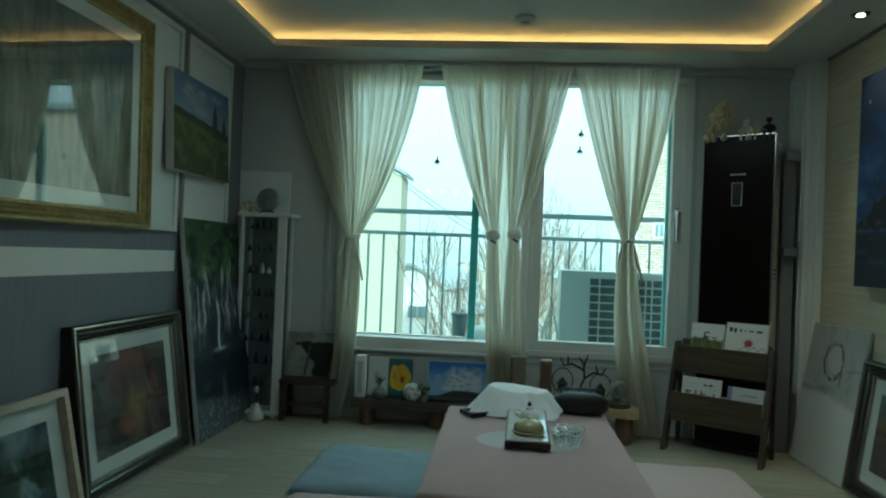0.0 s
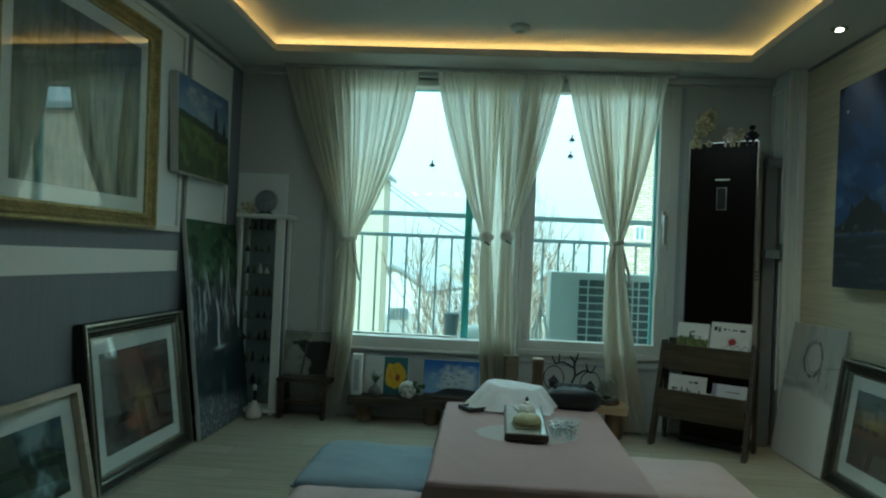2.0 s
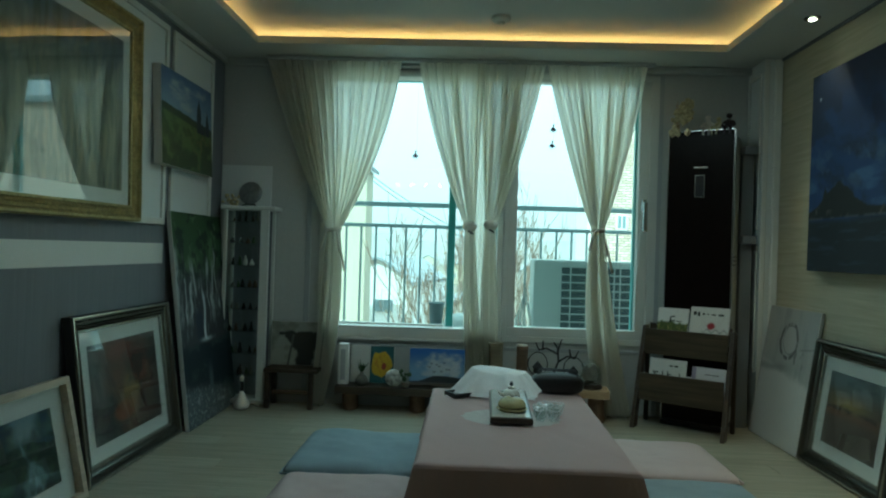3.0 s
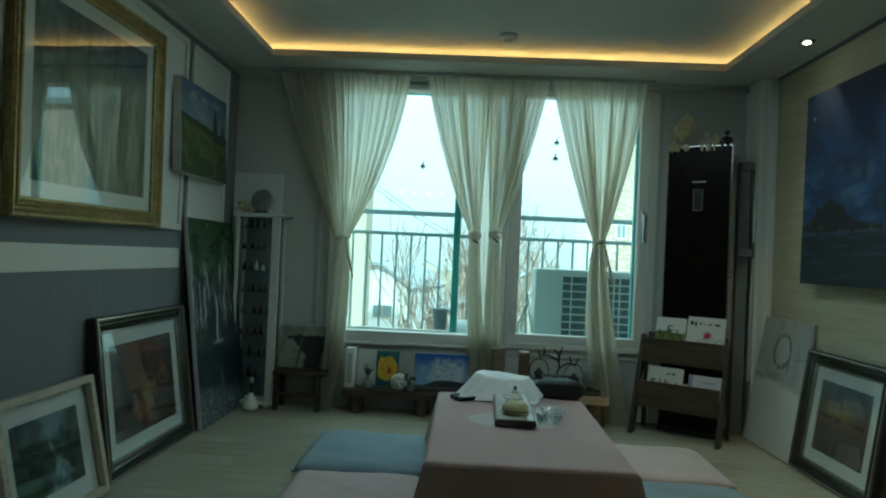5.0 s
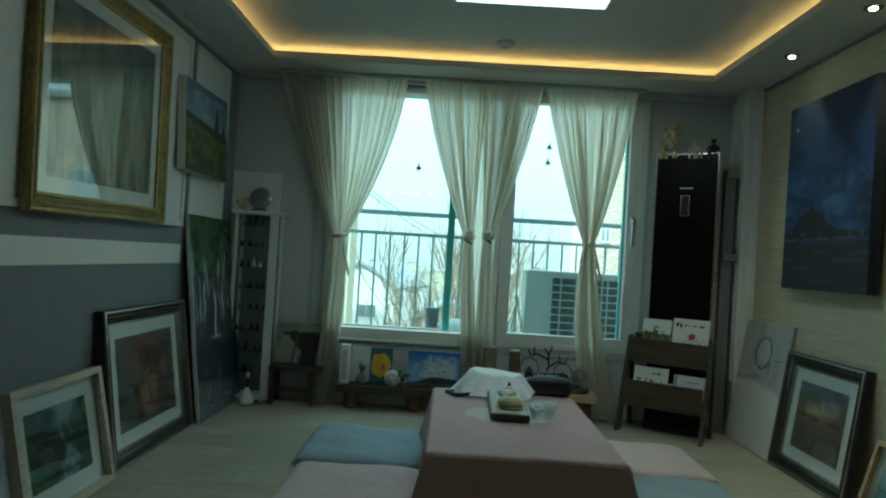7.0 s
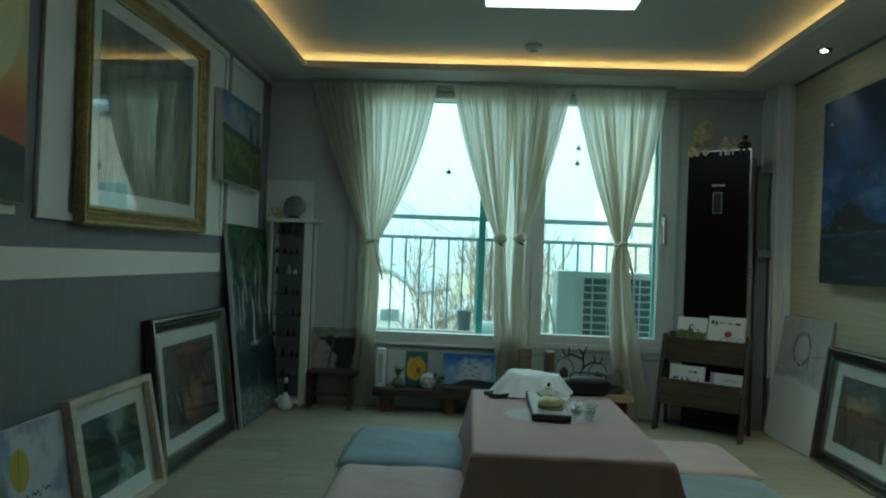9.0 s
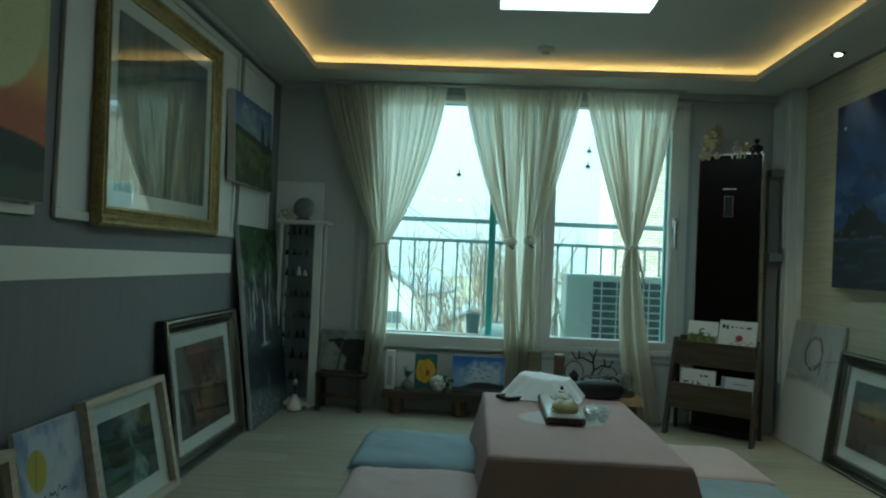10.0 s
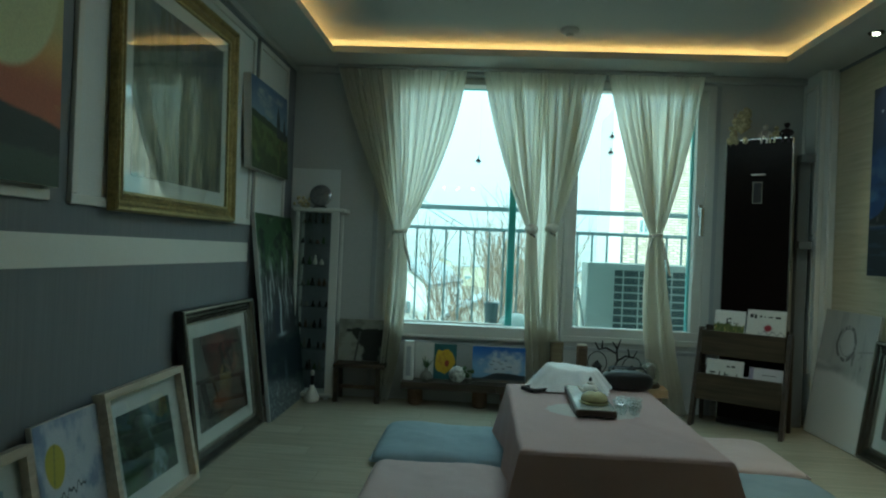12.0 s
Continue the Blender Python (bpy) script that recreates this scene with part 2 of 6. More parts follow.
M = dict(
    wall_grey=material("wall_grey", (0.50, 0.505, 0.485), 0.75, vary=0.06, scale=2.0, bump=0.12, bump_scale=220),
    wall_slate=wood("wall_slate", (0.190, 0.201, 0.220), (0.216, 0.227, 0.248), 0.75, (1.0, 26.0, 0.7), 3.0, 0.08),
    wall_pale=material("wall_pale", (0.71, 0.73, 0.72), 0.7, vary=0.04, scale=2.0, bump=0.1, bump_scale=180),
    wall_cream=wood("wall_cream", (0.43, 0.395, 0.275), (0.55, 0.505, 0.36), 0.8, (1.0, 0.8, 16.0), 3.0, 0.3),
    trim_white=material("trim_white", (0.71, 0.71, 0.67), 0.45, vary=0.03),
    trim_grey=material("trim_grey", (0.40, 0.41, 0.42), 0.5, vary=0.04),
    ceiling=material("ceiling_paint", (0.58, 0.58, 0.55), 0.85, vary=0.03, scale=1.5, bump=0.05),
    frame_pvc=material("frame_pvc", (0.62, 0.62, 0.58), 0.4, vary=0.03),
    sash_teal=material("sash_metal", (0.28, 0.60, 0.60), 0.45, vary=0.05),
    plank=plank_material("laminate"),
    floor_gap=material("floor_gap", (0.22, 0.17, 0.10), 0.7),
    cloth_mauve=material("cloth_mauve", (0.42, 0.305, 0.29), 0.85, vary=0.06, scale=5, bump=0.25, bump_scale=400, fine=300),
    cloth_white=material("cloth_white", (0.82, 0.83, 0.83), 0.85, vary=0.04, bump=0.2, bump_scale=300),
    cushion_blue=material("cushion_blue", (0.235, 0.295, 0.335), 0.9, vary=0.10, scale=8, bump=0.3, bump_scale=350, fine=200),
    cushion_pink=material("cushion_pink", (0.50, 0.40, 0.39), 0.9, vary=0.06, scale=7, bump=0.3, bump_scale=350, fine=200),
    curtain=fabric_sheer("curtain_voile", (0.89, 0.865, 0.80), 0.64, 0.07),
    rosette=material("rosette_cloth", (0.74, 0.71, 0.62), 0.85, vary=0.08, bump=0.3),
    lace=fabric_sheer("lace", (0.84, 0.83, 0.80), 0.05, 0.45),
    wood_dark=wood("wood_dark", (0.024, 0.016, 0.009), (0.062, 0.041, 0.023), 0.5),
    wood_mid=wood("wood_mid", (0.062, 0.039, 0.022), (0.14, 0.092, 0.052), 0.55),
    wood_rack=wood("wood_rack", (0.034, 0.025, 0.013), (0.088, 0.064, 0.034), 0.55),
    wood_light=wood("wood_light", (0.32, 0.21, 0.11), (0.52, 0.38, 0.22), 0.5),
    wood_pale=wood("wood_pale", (0.42, 0.36, 0.27), (0.58, 0.51, 0.40), 0.5),
    log_tan=wood("log_tan", (0.12, 0.095, 0.055), (0.23, 0.19, 0.115), 0.7),
    bark=material("bark", (0.16, 0.10, 0.06), 0.9, vary=0.35, scale=20, bump=0.9, bump_scale=50),
    gold=material("gilt", (0.235, 0.185, 0.07), 0.5, 0.7, vary=0.5, scale=16, bump=0.35, bump_scale=45),
    gold_edge=material("worn_gilt", (0.34, 0.29, 0.13), 0.42, 0.7, vary=0.45, scale=30, bump=0.4, bump_scale=90),
    silver=material("silver_leaf", (0.46, 0.45, 0.40), 0.26, 0.85, vary=0.2, scale=14, bump=0.2, bump_scale=80),
    silver_dark=material("dark_silver", (0.13, 0.125, 0.105), 0.26, 0.9, vary=0.25, scale=14),
    matte=material("mat_board", (0.74, 0.75, 0.72), 0.8, vary=0.02),
    backing=material("backing_board", (0.03, 0.03, 0.03), 0.9, vary=0.1),
    canvas_edge=material("canvas_edge", (0.55, 0.53, 0.48), 0.8, vary=0.06, bump=0.3, bump_scale=300),
    canvas_dark=material("canvas_dark_edge", (0.012, 0.018, 0.04), 0.7, vary=0.1),
    paint=paint_material("oil_paint", 0.62, 0.35),
    print=paint_material("art_print", 0.6, 0.05),
    cover_gloss=paint_material("glossy_cover", 0.09, 0.02),
    pic_glass=pane_material("picture_glass", (0.97, 0.985, 0.98), 1.75),
    win_glass=pane_material("window_glass", (0.845, 0.967, 0.955), 1.4),
    cab_glass=pane_material("cabinet_glass", (0.95, 0.98, 0.97), 1.4),
    black=material("black_plastic", (0.012, 0.012, 0.013), 0.3, vary=0.1),
    black_leather=material("black_leather", (0.006, 0.006, 0.007), 0.42, vary=0.15, bump=0.5, bump_scale=160),
    iron=material("black_iron", (0.02, 0.02, 0.02), 0.55, 0.4, vary=0.2),
    ac_front=material("ac_front", (0.007, 0.0042, 0.0036), 0.3, spec=0.12, vary=0.3, scale=5, fine=30),
    ac_body=material("ac_body", (0.56, 0.55, 0.50), 0.4, vary=0.03),
    chrome=material("chrome", (0.6, 0.6, 0.6), 0.2, 1.0, vary=0.03),
    ceramic=material("white_ceramic", (0.72, 0.70, 0.64), 0.2, vary=0.04),
    celadon=material("celadon", (0.43, 0.39, 0.20), 0.18, vary=0.12, scale=20),
    stone=material("stone", (0.20, 0.19, 0.16), 0.8, vary=0.35, scale=18, bump=0.8, bump_scale=40),
    plate=material("tin_plate", (0.30, 0.31, 0.33), 0.28, 0.85, vary=0.25, scale=30),
    leaf=material("leaf", (0.05, 0.10, 0.03), 0.5, vary=0.3),
    dried=material("dried_flower", (0.56, 0.50, 0.30), 0.9, vary=0.4, scale=40),
    fabric_doll=material("doll_cloth", (0.68, 0.63, 0.55), 0.9, vary=0.3, scale=40),
    dark_cloth=material("dark_cloth", (0.035, 0.025, 0.03), 0.9, vary=0.3),
    paper=material("paper", (0.72, 0.72, 0.69), 0.55, vary=0.02),
    ink=material("ink", (0.02, 0.02, 0.022), 0.6),
    rail=material("rail_paint", (0.23, 0.30, 0.31), 0.5, vary=0.1),
    condenser=material("condenser_paint", (0.44, 0.47, 0.45), 0.5, vary=0.06),
    condenser_dark=material("condenser_coil", (0.06, 0.08, 0.085), 0.6, vary=0.15),
    pot=material("pot", (0.14, 0.18, 0.19), 0.6, vary=0.1),
    concrete=material("concrete", (0.40, 0.39, 0.36), 0.85, vary=0.12, scale=2, bump=0.2),
    render_beige=material("render_beige", (0.46, 0.43, 0.34), 0.85, vary=0.05, scale=0.6, fine=4),
    render_white=material("render_white", (0.74, 0.74, 0.72), 0.85, vary=0.04, scale=0.6, fine=4),
    roof_grey=material("roof_grey", (0.30, 0.33, 0.35), 0.7, vary=0.15, scale=1.5, fine=8),
    brick=brick_material("yellow_brick"),
    # pane colour raised from dark glass to include distance haze
    far_glass=material("far_glass", (0.22, 0.28, 0.30), 0.15, vary=0.2, scale=1),
    earth=material("earth", (0.21, 0.19, 0.15), 0.95, vary=0.3, scale=0.05, fine=0.8),
    # forest colour lifted to a pale grey that stands in for distance haze
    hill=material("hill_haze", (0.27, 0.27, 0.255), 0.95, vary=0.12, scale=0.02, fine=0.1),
    twig=material("twig", (0.17, 0.125, 0.09), 0.9, vary=0.2),
    dry_leaf=material("dry_leaf", (0.33, 0.22, 0.12), 0.9, vary=0.35, scale=3),
    led=glow("led_strip", (1.0, 0.53, 0.17), 5.6),
    panel_light=glow("panel_light", (0.93, 1.0, 0.98), 1.7),
    bulb=glow("bulb", (1.0, 0.93, 0.82), 7.0),
    spot_light=glow("spot_light", (1.0, 0.86, 0.62), 6.0),
)


# ---- helpers for meshes ----
def part(name, bm, mat, parent=None, label="", smooth=False, recalc=True):
    if recalc:
        bmesh.ops.recalc_face_normals(bm, faces=bm.faces)
    me = bpy.data.meshes.new(name)
    bm.to_mesh(me)
    bm.free()
    me.materials.append(mat)
    if smooth:
        me.shade_smooth()
    ob = new(name, me)
    if parent is not None:
        ob.parent = parent
    if label:
        tagged(ob, label)
    return ob


def thing(name, label, category, m=None, group="", kind=""):
    ob = new(name)
    ob.empty_display_size = 0.05
    tagged(ob, label, category, group, kind)
    if m is not None:
        ob.matrix_world = m
    return ob


def box(bm, x0, x1, y0, y1, z0, z1, bevel=0.0):
    vs = [bm.verts.new((x, y, z)) for z in (z0, z1) for x, y in ((x0, y0), (x1, y0), (x1, y1), (x0, y1))]
    fs = [bm.faces.new([vs[i] for i in q]) for q in ((3, 2, 1, 0), (4, 5, 6, 7), (0, 1, 5, 4), (1, 2, 6, 5), (2, 3, 7, 6), (3, 0, 4, 7))]
    if bevel:
        bmesh.ops.bevel(bm, geom=list({e for f in fs for e in f.edges}), offset=bevel, segments=2, affect="EDGES", profile=0.5)
    return bm


def bx(x0, x1, y0, y1, z0, z1, bevel=0.0):
    return box(bmesh.new(), x0, x1, y0, y1, z0, z1, bevel)


def lathe(bm, profile, seg=20, centre=(0, 0, 0), wobble=None):
    rings = []
    for r, z in profile:
        ring = []
        for k in range(seg):
            a = 2 * math.pi * k / seg
            rr = max(r, 0.0004) * (wobble(a, z) if wobble else 1)
            ring.append(bm.verts.new((centre[0] + rr * math.cos(a), centre[1] + rr * math.sin(a), centre[2] + z)))
        rings.append(ring)
    for a, b in zip(rings, rings[1:]):
        for k in range(seg):
            bm.faces.new((a[k], a[(k + 1) % seg], b[(k + 1) % seg], b[k]))
    bm.faces.new(list(reversed(rings[0])))
    bm.faces.new(rings[-1])
    return bm


def tube(bm, pts, radius, seg=6):
    pts = [Vector(p) for p in pts]
    rad = radius if isinstance(radius, (list, tuple)) else [radius] * len(pts)
    rings = []
    for i, p in enumerate(pts):
        d = (pts[min(i + 1, len(pts) - 1)] - pts[max(i - 1, 0)]).normalized()
        s = d.cross(Vector((0.31, 0.17, 0.93)))
        if s.length < 1e-3:
            s = d.cross(Vector((1, 0, 0)))
        s.normalize()
        u = s.cross(d)
        rings.append([bm.verts.new(p + rad[i] * (math.cos(2 * math.pi * k / seg) * s + math.sin(2 * math.pi * k / seg) * u)) for k in range(seg)])
    for a, b in zip(rings, rings[1:]):
        for k in range(seg):
            bm.faces.new((a[k], a[(k + 1) % seg], b[(k + 1) % seg], b[k]))
    bm.faces.new(list(reversed(rings[0])))
    bm.faces.new(rings[-1])
    return bm


def blob(bm, c, r, squash=(1, 1, 1), sub=2, rough=0.25, seed=0.0):
    made = bmesh.ops.create_icosphere(bm, subdivisions=sub, radius=1.0)["verts"]
    for v in made:
        k = 1 + rough * noise.noise(v.co * 1.7 + Vector((seed, seed * 0.7, -seed)))
        v.co = Vector((c[0] + v.co.x * r * squash[0] * k, c[1] + v.co.y * r * squash[1] * k, c[2] + v.co.z * r * squash[2] * k))
    return bm


def ring_frame(w, h, profile):
    """A mitred frame w x h standing on z = 0; profile: (inset, y) pairs from the back's outer edge to the inner lip."""
    bm = bmesh.new()
    rings = [[bm.verts.new(p) for p in ((-w / 2 + d, y, d), (w / 2 - d, y, d), (w / 2 - d, y, h - d), (-w / 2 + d, y, h - d))] for d, y in profile]
    for a, b in zip(rings, rings[1:]):
        for k in range(4):
            bm.faces.new((a[k], a[(k + 1) % 4], b[(k + 1) % 4], b[k]))
    return bm


def panel_moulding(bm, axis, at, out, a0, a1, z0, z1, wide=0.025, proud=0.012):
    """A rectangle of moulding on a wall: axis 'x' for walls at x = at."""
    for lo, hi, zl, zh in ((a0, a1, z0, z0 + wide), (a0, a1, z1 - wide, z1), (a0, a0 + wide, z0 + wide, z1 - wide), (a1 - wide, a1, z0 + wide, z1 - wide)):
        p = sorted((at, at + out * proud))
        if axis == "x":
            box(bm, p[0], p[1], lo, hi, zl, zh, 0.004)
        else:
            box(bm, lo, hi, p[0], p[1], zl, zh, 0.004)
    return bm


# ---- painted surfaces ----
def vnoise(u, v, seed):
    rng = np.random.default_rng(seed)
    g = rng.random((64, 64))
    iu, iv = np.floor(u).astype(int), np.floor(v).astype(int)
    fu, fv = u - iu, v - iv
    fu, fv = fu * fu * (3 - 2 * fu), fv * fv * (3 - 2 * fv)
    def at(i, j):
        return g[i % 64, j % 64]
    return (at(iu, iv) * (1 - fu) + at(iu + 1, iv) * fu) * (1 - fv) + (at(iu, iv + 1) * (1 - fu) + at(iu + 1, iv + 1) * fu) * fv


def fbm(u, v, seed, octaves=4):
    s, a = 0, 0.5
    for k in range(octaves):
        s, a, u, v = s + a * vnoise(u, v, seed + k), a * 0.5, u * 2.03, v * 2.03
    return s / 0.94


def step(x, lo, hi):
    t = np.clip((x - lo) / (hi - lo), 0, 1)
    return t * t * (3 - 2 * t)


def lay(c, colour, k):
    return c * (1 - k[..., None]) + np.array(colour) * k[..., None]


def flat(u, colour):
    return np.ones(u.shape + (3,)) * np.array(colour)


def paint_reeds(u, v):
    c = flat(u, (0.15, 0.165, 0.125))
    c = lay(c, (0.10, 0.13, 0.17), step(v + 0.25 * u + 0.2 * fbm(u * 4, v * 4, 3), 0.85, 1.15))
    stroke = fbm(u * 46 + 4 * fbm(u * 3, v * 3, 5), v * 3.2, 11)
    c = lay(c, (0.30, 0.28, 0.18), step(stroke, 0.52, 0.72) * step(0.95 - v, 0, 0.4))
    c = lay(c, (0.05, 0.06, 0.035), step(0.46 - stroke, 0, 0.2))
    c = lay(c, (0.22, 0.25, 0.20), step(fbm(u * 18, v * 7 + u * 6, 17), 0.58, 0.75) * step(v, 0.45, 0.65))
    for cu_, cv_, sd_ in ((0.22, 0.66, 19), (0.52, 0.80, 23), (0.72, 0.58, 37)):
        ang, rad_ = np.arctan2(v - cv_, u - cu_), np.hypot(u - cu_, v - cv_)
        frond = fbm(ang * 5 + 20, rad_ * 4 + sd_, sd_, 3)
        c = lay(c, (0.25, 0.26, 0.20), step(frond, 0.55, 0.75) * step(0.34 - rad_, 0, 0.2) * step(v - cv_ + 0.1, 0, 0.12) * 0.8)
        c = lay(c, (0.03, 0.035, 0.03), step(0.40 - frond, 0, 0.15) * step(0.30 - rad_, 0, 0.2) * 0.7)
    return lay(c, (0.33, 0.31, 0.20), step(fbm(u * 60, v * 6 + 2 * u, 29), 0.64, 0.76) * step(0.8 - v, 0, 0.3)) * 0.92


def paint_field(u, v):
    c = lay(flat(u, (0.22, 0.30, 0.40)), (0.10, 0.16, 0.29), step(v, 0.55, 1.0))
    c = lay(c, (0.34, 0.38, 0.41), step(fbm(u * 4, v * 9, 2), 0.5, 0.8))
    line = 0.57 - 0.10 * u
    c = lay(c, (0.04, 0.06, 0.03), (np.abs(v - line - 0.01) < 0.05 + 0.02 * fbm(u * 30, v * 2, 3)).astype(float))
    ground = step(line - v, 0, 0.015)
    g = lay(flat(u, (0.12, 0.165, 0.055)), (0.07, 0.09, 0.03), step(fbm(u * 12, v * 12, 4), 0.4, 0.7))
    g = lay(g, (0.17, 0.15, 0.06), step(fbm(u * 20, v * 20, 9), 0.55, 0.75) * step(u + 0.5 - v, 0.5, 1.0))
    g = lay(g, (0.05, 0.07, 0.03), step(fbm(u * 7, v * 7, 8) + 0.3 - v, 0.5, 0.8))
    c = c * (1 - ground[..., None]) + g * ground[..., None]
    for x, top, wide in ((0.72, 0.90, 0.05), (0.90, 0.80, 0.045), (0.80, 0.66, 0.05)):
        k = step(wide * (1 - step(v, top - 0.25, top)) * (0.8 + 0.5 * fbm(u * 40, v * 40, 6)) - np.abs(u - x), 0, 0.012) * (v > 0.45) * (v < top)
        c = lay(c, (0.03, 0.04, 0.05), k)
    return c


def paint_autumn(u, v):
    a, b = fbm(u * 4, v * 4, 21), fbm(u * 9 + 3, v * 9, 31)
    c = lay(flat(u, (0.10, 0.055, 0.04)), (0.17, 0.06, 0.045), step(a, 0.48, 0.72) * step(v, 0.35, 0.7))
    c = lay(c, (0.05, 0.055, 0.05), step(0.45 - a, 0, 0.15))
    c = lay(c, (0.12, 0.125, 0.12), step(0.34 - u + 0.25 * b, 0.1, 0.4) * 0.8)
    # two large curled leaves over the dark ground
    for cu_, cv_, ru, rv, tone in ((0.56, 0.44, 0.15, 0.22, (0.30, 0.22, 0.085)), (0.46, 0.24, 0.20, 0.12, (0.28, 0.11, 0.055)), (0.70, 0.62, 0.16, 0.16, (0.22, 0.085, 0.055))):
        d = np.hypot((u - cu_) / ru, (v - cv_) / rv) + 0.6 * (a - 0.5)
        c = lay(c, tone, step(1 - d, 0, 0.35) * (0.45 + 0.75 * b))
        c = lay(c, (0.04, 0.035, 0.03), step(0.10 - np.abs(d - 1.05), 0, 0.1) * 0.6)
    swirl = fbm(u * 8 + 3 * a, v * 8 + 3 * b, 37)
    c = lay(c, (0.22, 0.17, 0.10), step(swirl, 0.56, 0.74) * step(1.0 - np.hypot(u - 0.55, v - 0.4), 0.3, 0.9) * 0.7)
    c = lay(c, (0.03, 0.03, 0.026), step(0.43 - swirl, 0, 0.1) * 0.8)
    return lay(c, (0.05, 0.04, 0.03), step(u + 0.3 * a, 0.95, 1.2)) * (1.1, 1.1, 1.1)


def paint_stream(u, v):
    a, b = fbm(u * 5, v * 5, 41), fbm(u * 16, v * 16, 43)
    c = lay(flat(u, (0.028, 0.05, 0.035)), (0.06, 0.10, 0.055), step(b, 0.45, 0.7))
    # pale mist over the top middle, water falling and spreading below it
    c = lay(c, (0.22, 0.29, 0.30), step(0.24 + 0.20 * (a - 0.5) - np.abs(u - 0.60), 0, 0.14) * step(v, 0.62, 0.80))
    mid = 0.60 + 0.07 * np.sin(v * 7) + 0.10 * (a - 0.5)
    wide = 0.05 + 0.16 * step(0.5 - v, 0, 0.4)
    water = step(wide - np.abs(u - mid) + 0.08 * (b - 0.5), 0, 0.07)
    c = lay(c, (0.27, 0.36, 0.38), water * (v < 0.78) * (0.35 + 0.75 * step(fbm(u * 26, v * 7, 45), 0.35, 0.65)))
    c = lay(c, (0.012, 0.022, 0.02), step(fbm(u * 7, v * 9, 47), 0.50, 0.62) * step(np.abs(u - mid), 0.08, 0.2) * 0.8)
    c = lay(c, (0.05, 0.10, 0.035), step(0.34 - v + 0.2 * (a - 0.5), 0, 0.1) * step(0.42 - u, 0, 0.15) * (0.4 + 0.8 * b))
    return lay(c, (0.015, 0.03, 0.03), step(0.05 - np.abs(u - 0.82 - 0.1 * (v - 0.5)), 0, 0.05) * step(v, 0.15, 0.3) * 0.7)


def paint_falls(u, v):
    a, b = fbm(u * 5, v * 10, 51), fbm(u * 26, v * 14, 53)
    c = lay(flat(u, (0.035, 0.04, 0.045)), (0.13, 0.14, 0.145), step(b, 0.5, 0.72))
    # overhanging leaves
    green = step(v + 0.10 * a + 0.10 * (0.5 - np.abs(u - 0.45)), 0.74, 0.86)
    c = lay(c, (0.045, 0.095, 0.035), green)
    c = lay(c, (0.13, 0.20, 0.10), green * step(fbm(u * 10, v * 12, 58), 0.50, 0.72))
    c = lay(c, (0.012, 0.03, 0.016), step(fbm(u * 14, v * 20, 57), 0.52, 0.66) * (v > 0.62))
    # cascades over pale ledges on both sides of the main fall
    streak = fbm(u * 30 + 3 * a, v * 4, 59)
    edge = step(0.74 + 0.16 * np.abs(u - 0.42) * 2 + 0.06 * (a - 0.5) - v, 0, 0.06) * step(v, 0.44, 0.52)
    c = lay(c, (0.44, 0.47, 0.47), step(streak, 0.50, 0.66) * edge * step(a, 0.30, 0.55))
    c = lay(c, (0.50, 0.53, 0.53), step(0.03 - np.abs(u - 0.30 - 0.25 * (0.75 - v)), 0, 0.03) * step(v, 0.58, 0.62) * step(0.80 - v, 0, 0.08) * 0.8)
    c = lay(c, (0.48, 0.51, 0.51), step(0.03 - np.abs(u - 0.72 + 0.30 * (0.75 - v)), 0, 0.03) * step(v, 0.56, 0.60) * step(0.80 - v, 0, 0.08) * 0.8)
    c = lay(c, (0.02, 0.03, 0.05), step(0.09 - np.abs(u - 0.36), 0, 0.05) * step(v, 0.36, 0.40) * step(0.56 - v, 0, 0.06))
    c = lay(c, (0.55, 0.60, 0.62), step(0.028 - np.abs(u - 0.47 - 0.015 * np.sin(v * 26)), 0, 0.016) * step(v, 0.375, 0.39) * step(0.64 - v, 0, 0.05))
    pool = step(0.385 - v + 0.04 * (b - 0.5), 0, 0.03)
    c = lay(c, (0.006, 0.016, 0.024), pool)
    c = lay(c, (0.03, 0.055, 0.05), pool * step(fbm(u * 5, v * 16, 63), 0.5, 0.7))
    c = lay(c, (0.50, 0.56, 0.59), np.exp(-((v - 0.385) / 0.010) ** 2 - ((u - 0.48) / 0.10) ** 2) * (0.4 + 0.8 * b))
    c = lay(c, (0.10, 0.14, 0.16), pool * step(0.07 - np.abs(u - 0.5), 0, 0.07) * step(0.30 - v, 0, 0.12) * 0.7)
    gravel = step(0.20 - v - 0.10 * u + 0.04 * a, 0, 0.06)
    c = lay(c, (0.11, 0.13, 0.14), gravel * 0.8)
    return lay(c, (0.30, 0.32, 0.32), gravel * step(fbm(u * 60, v * 90, 67, 2), 0.48, 0.62))


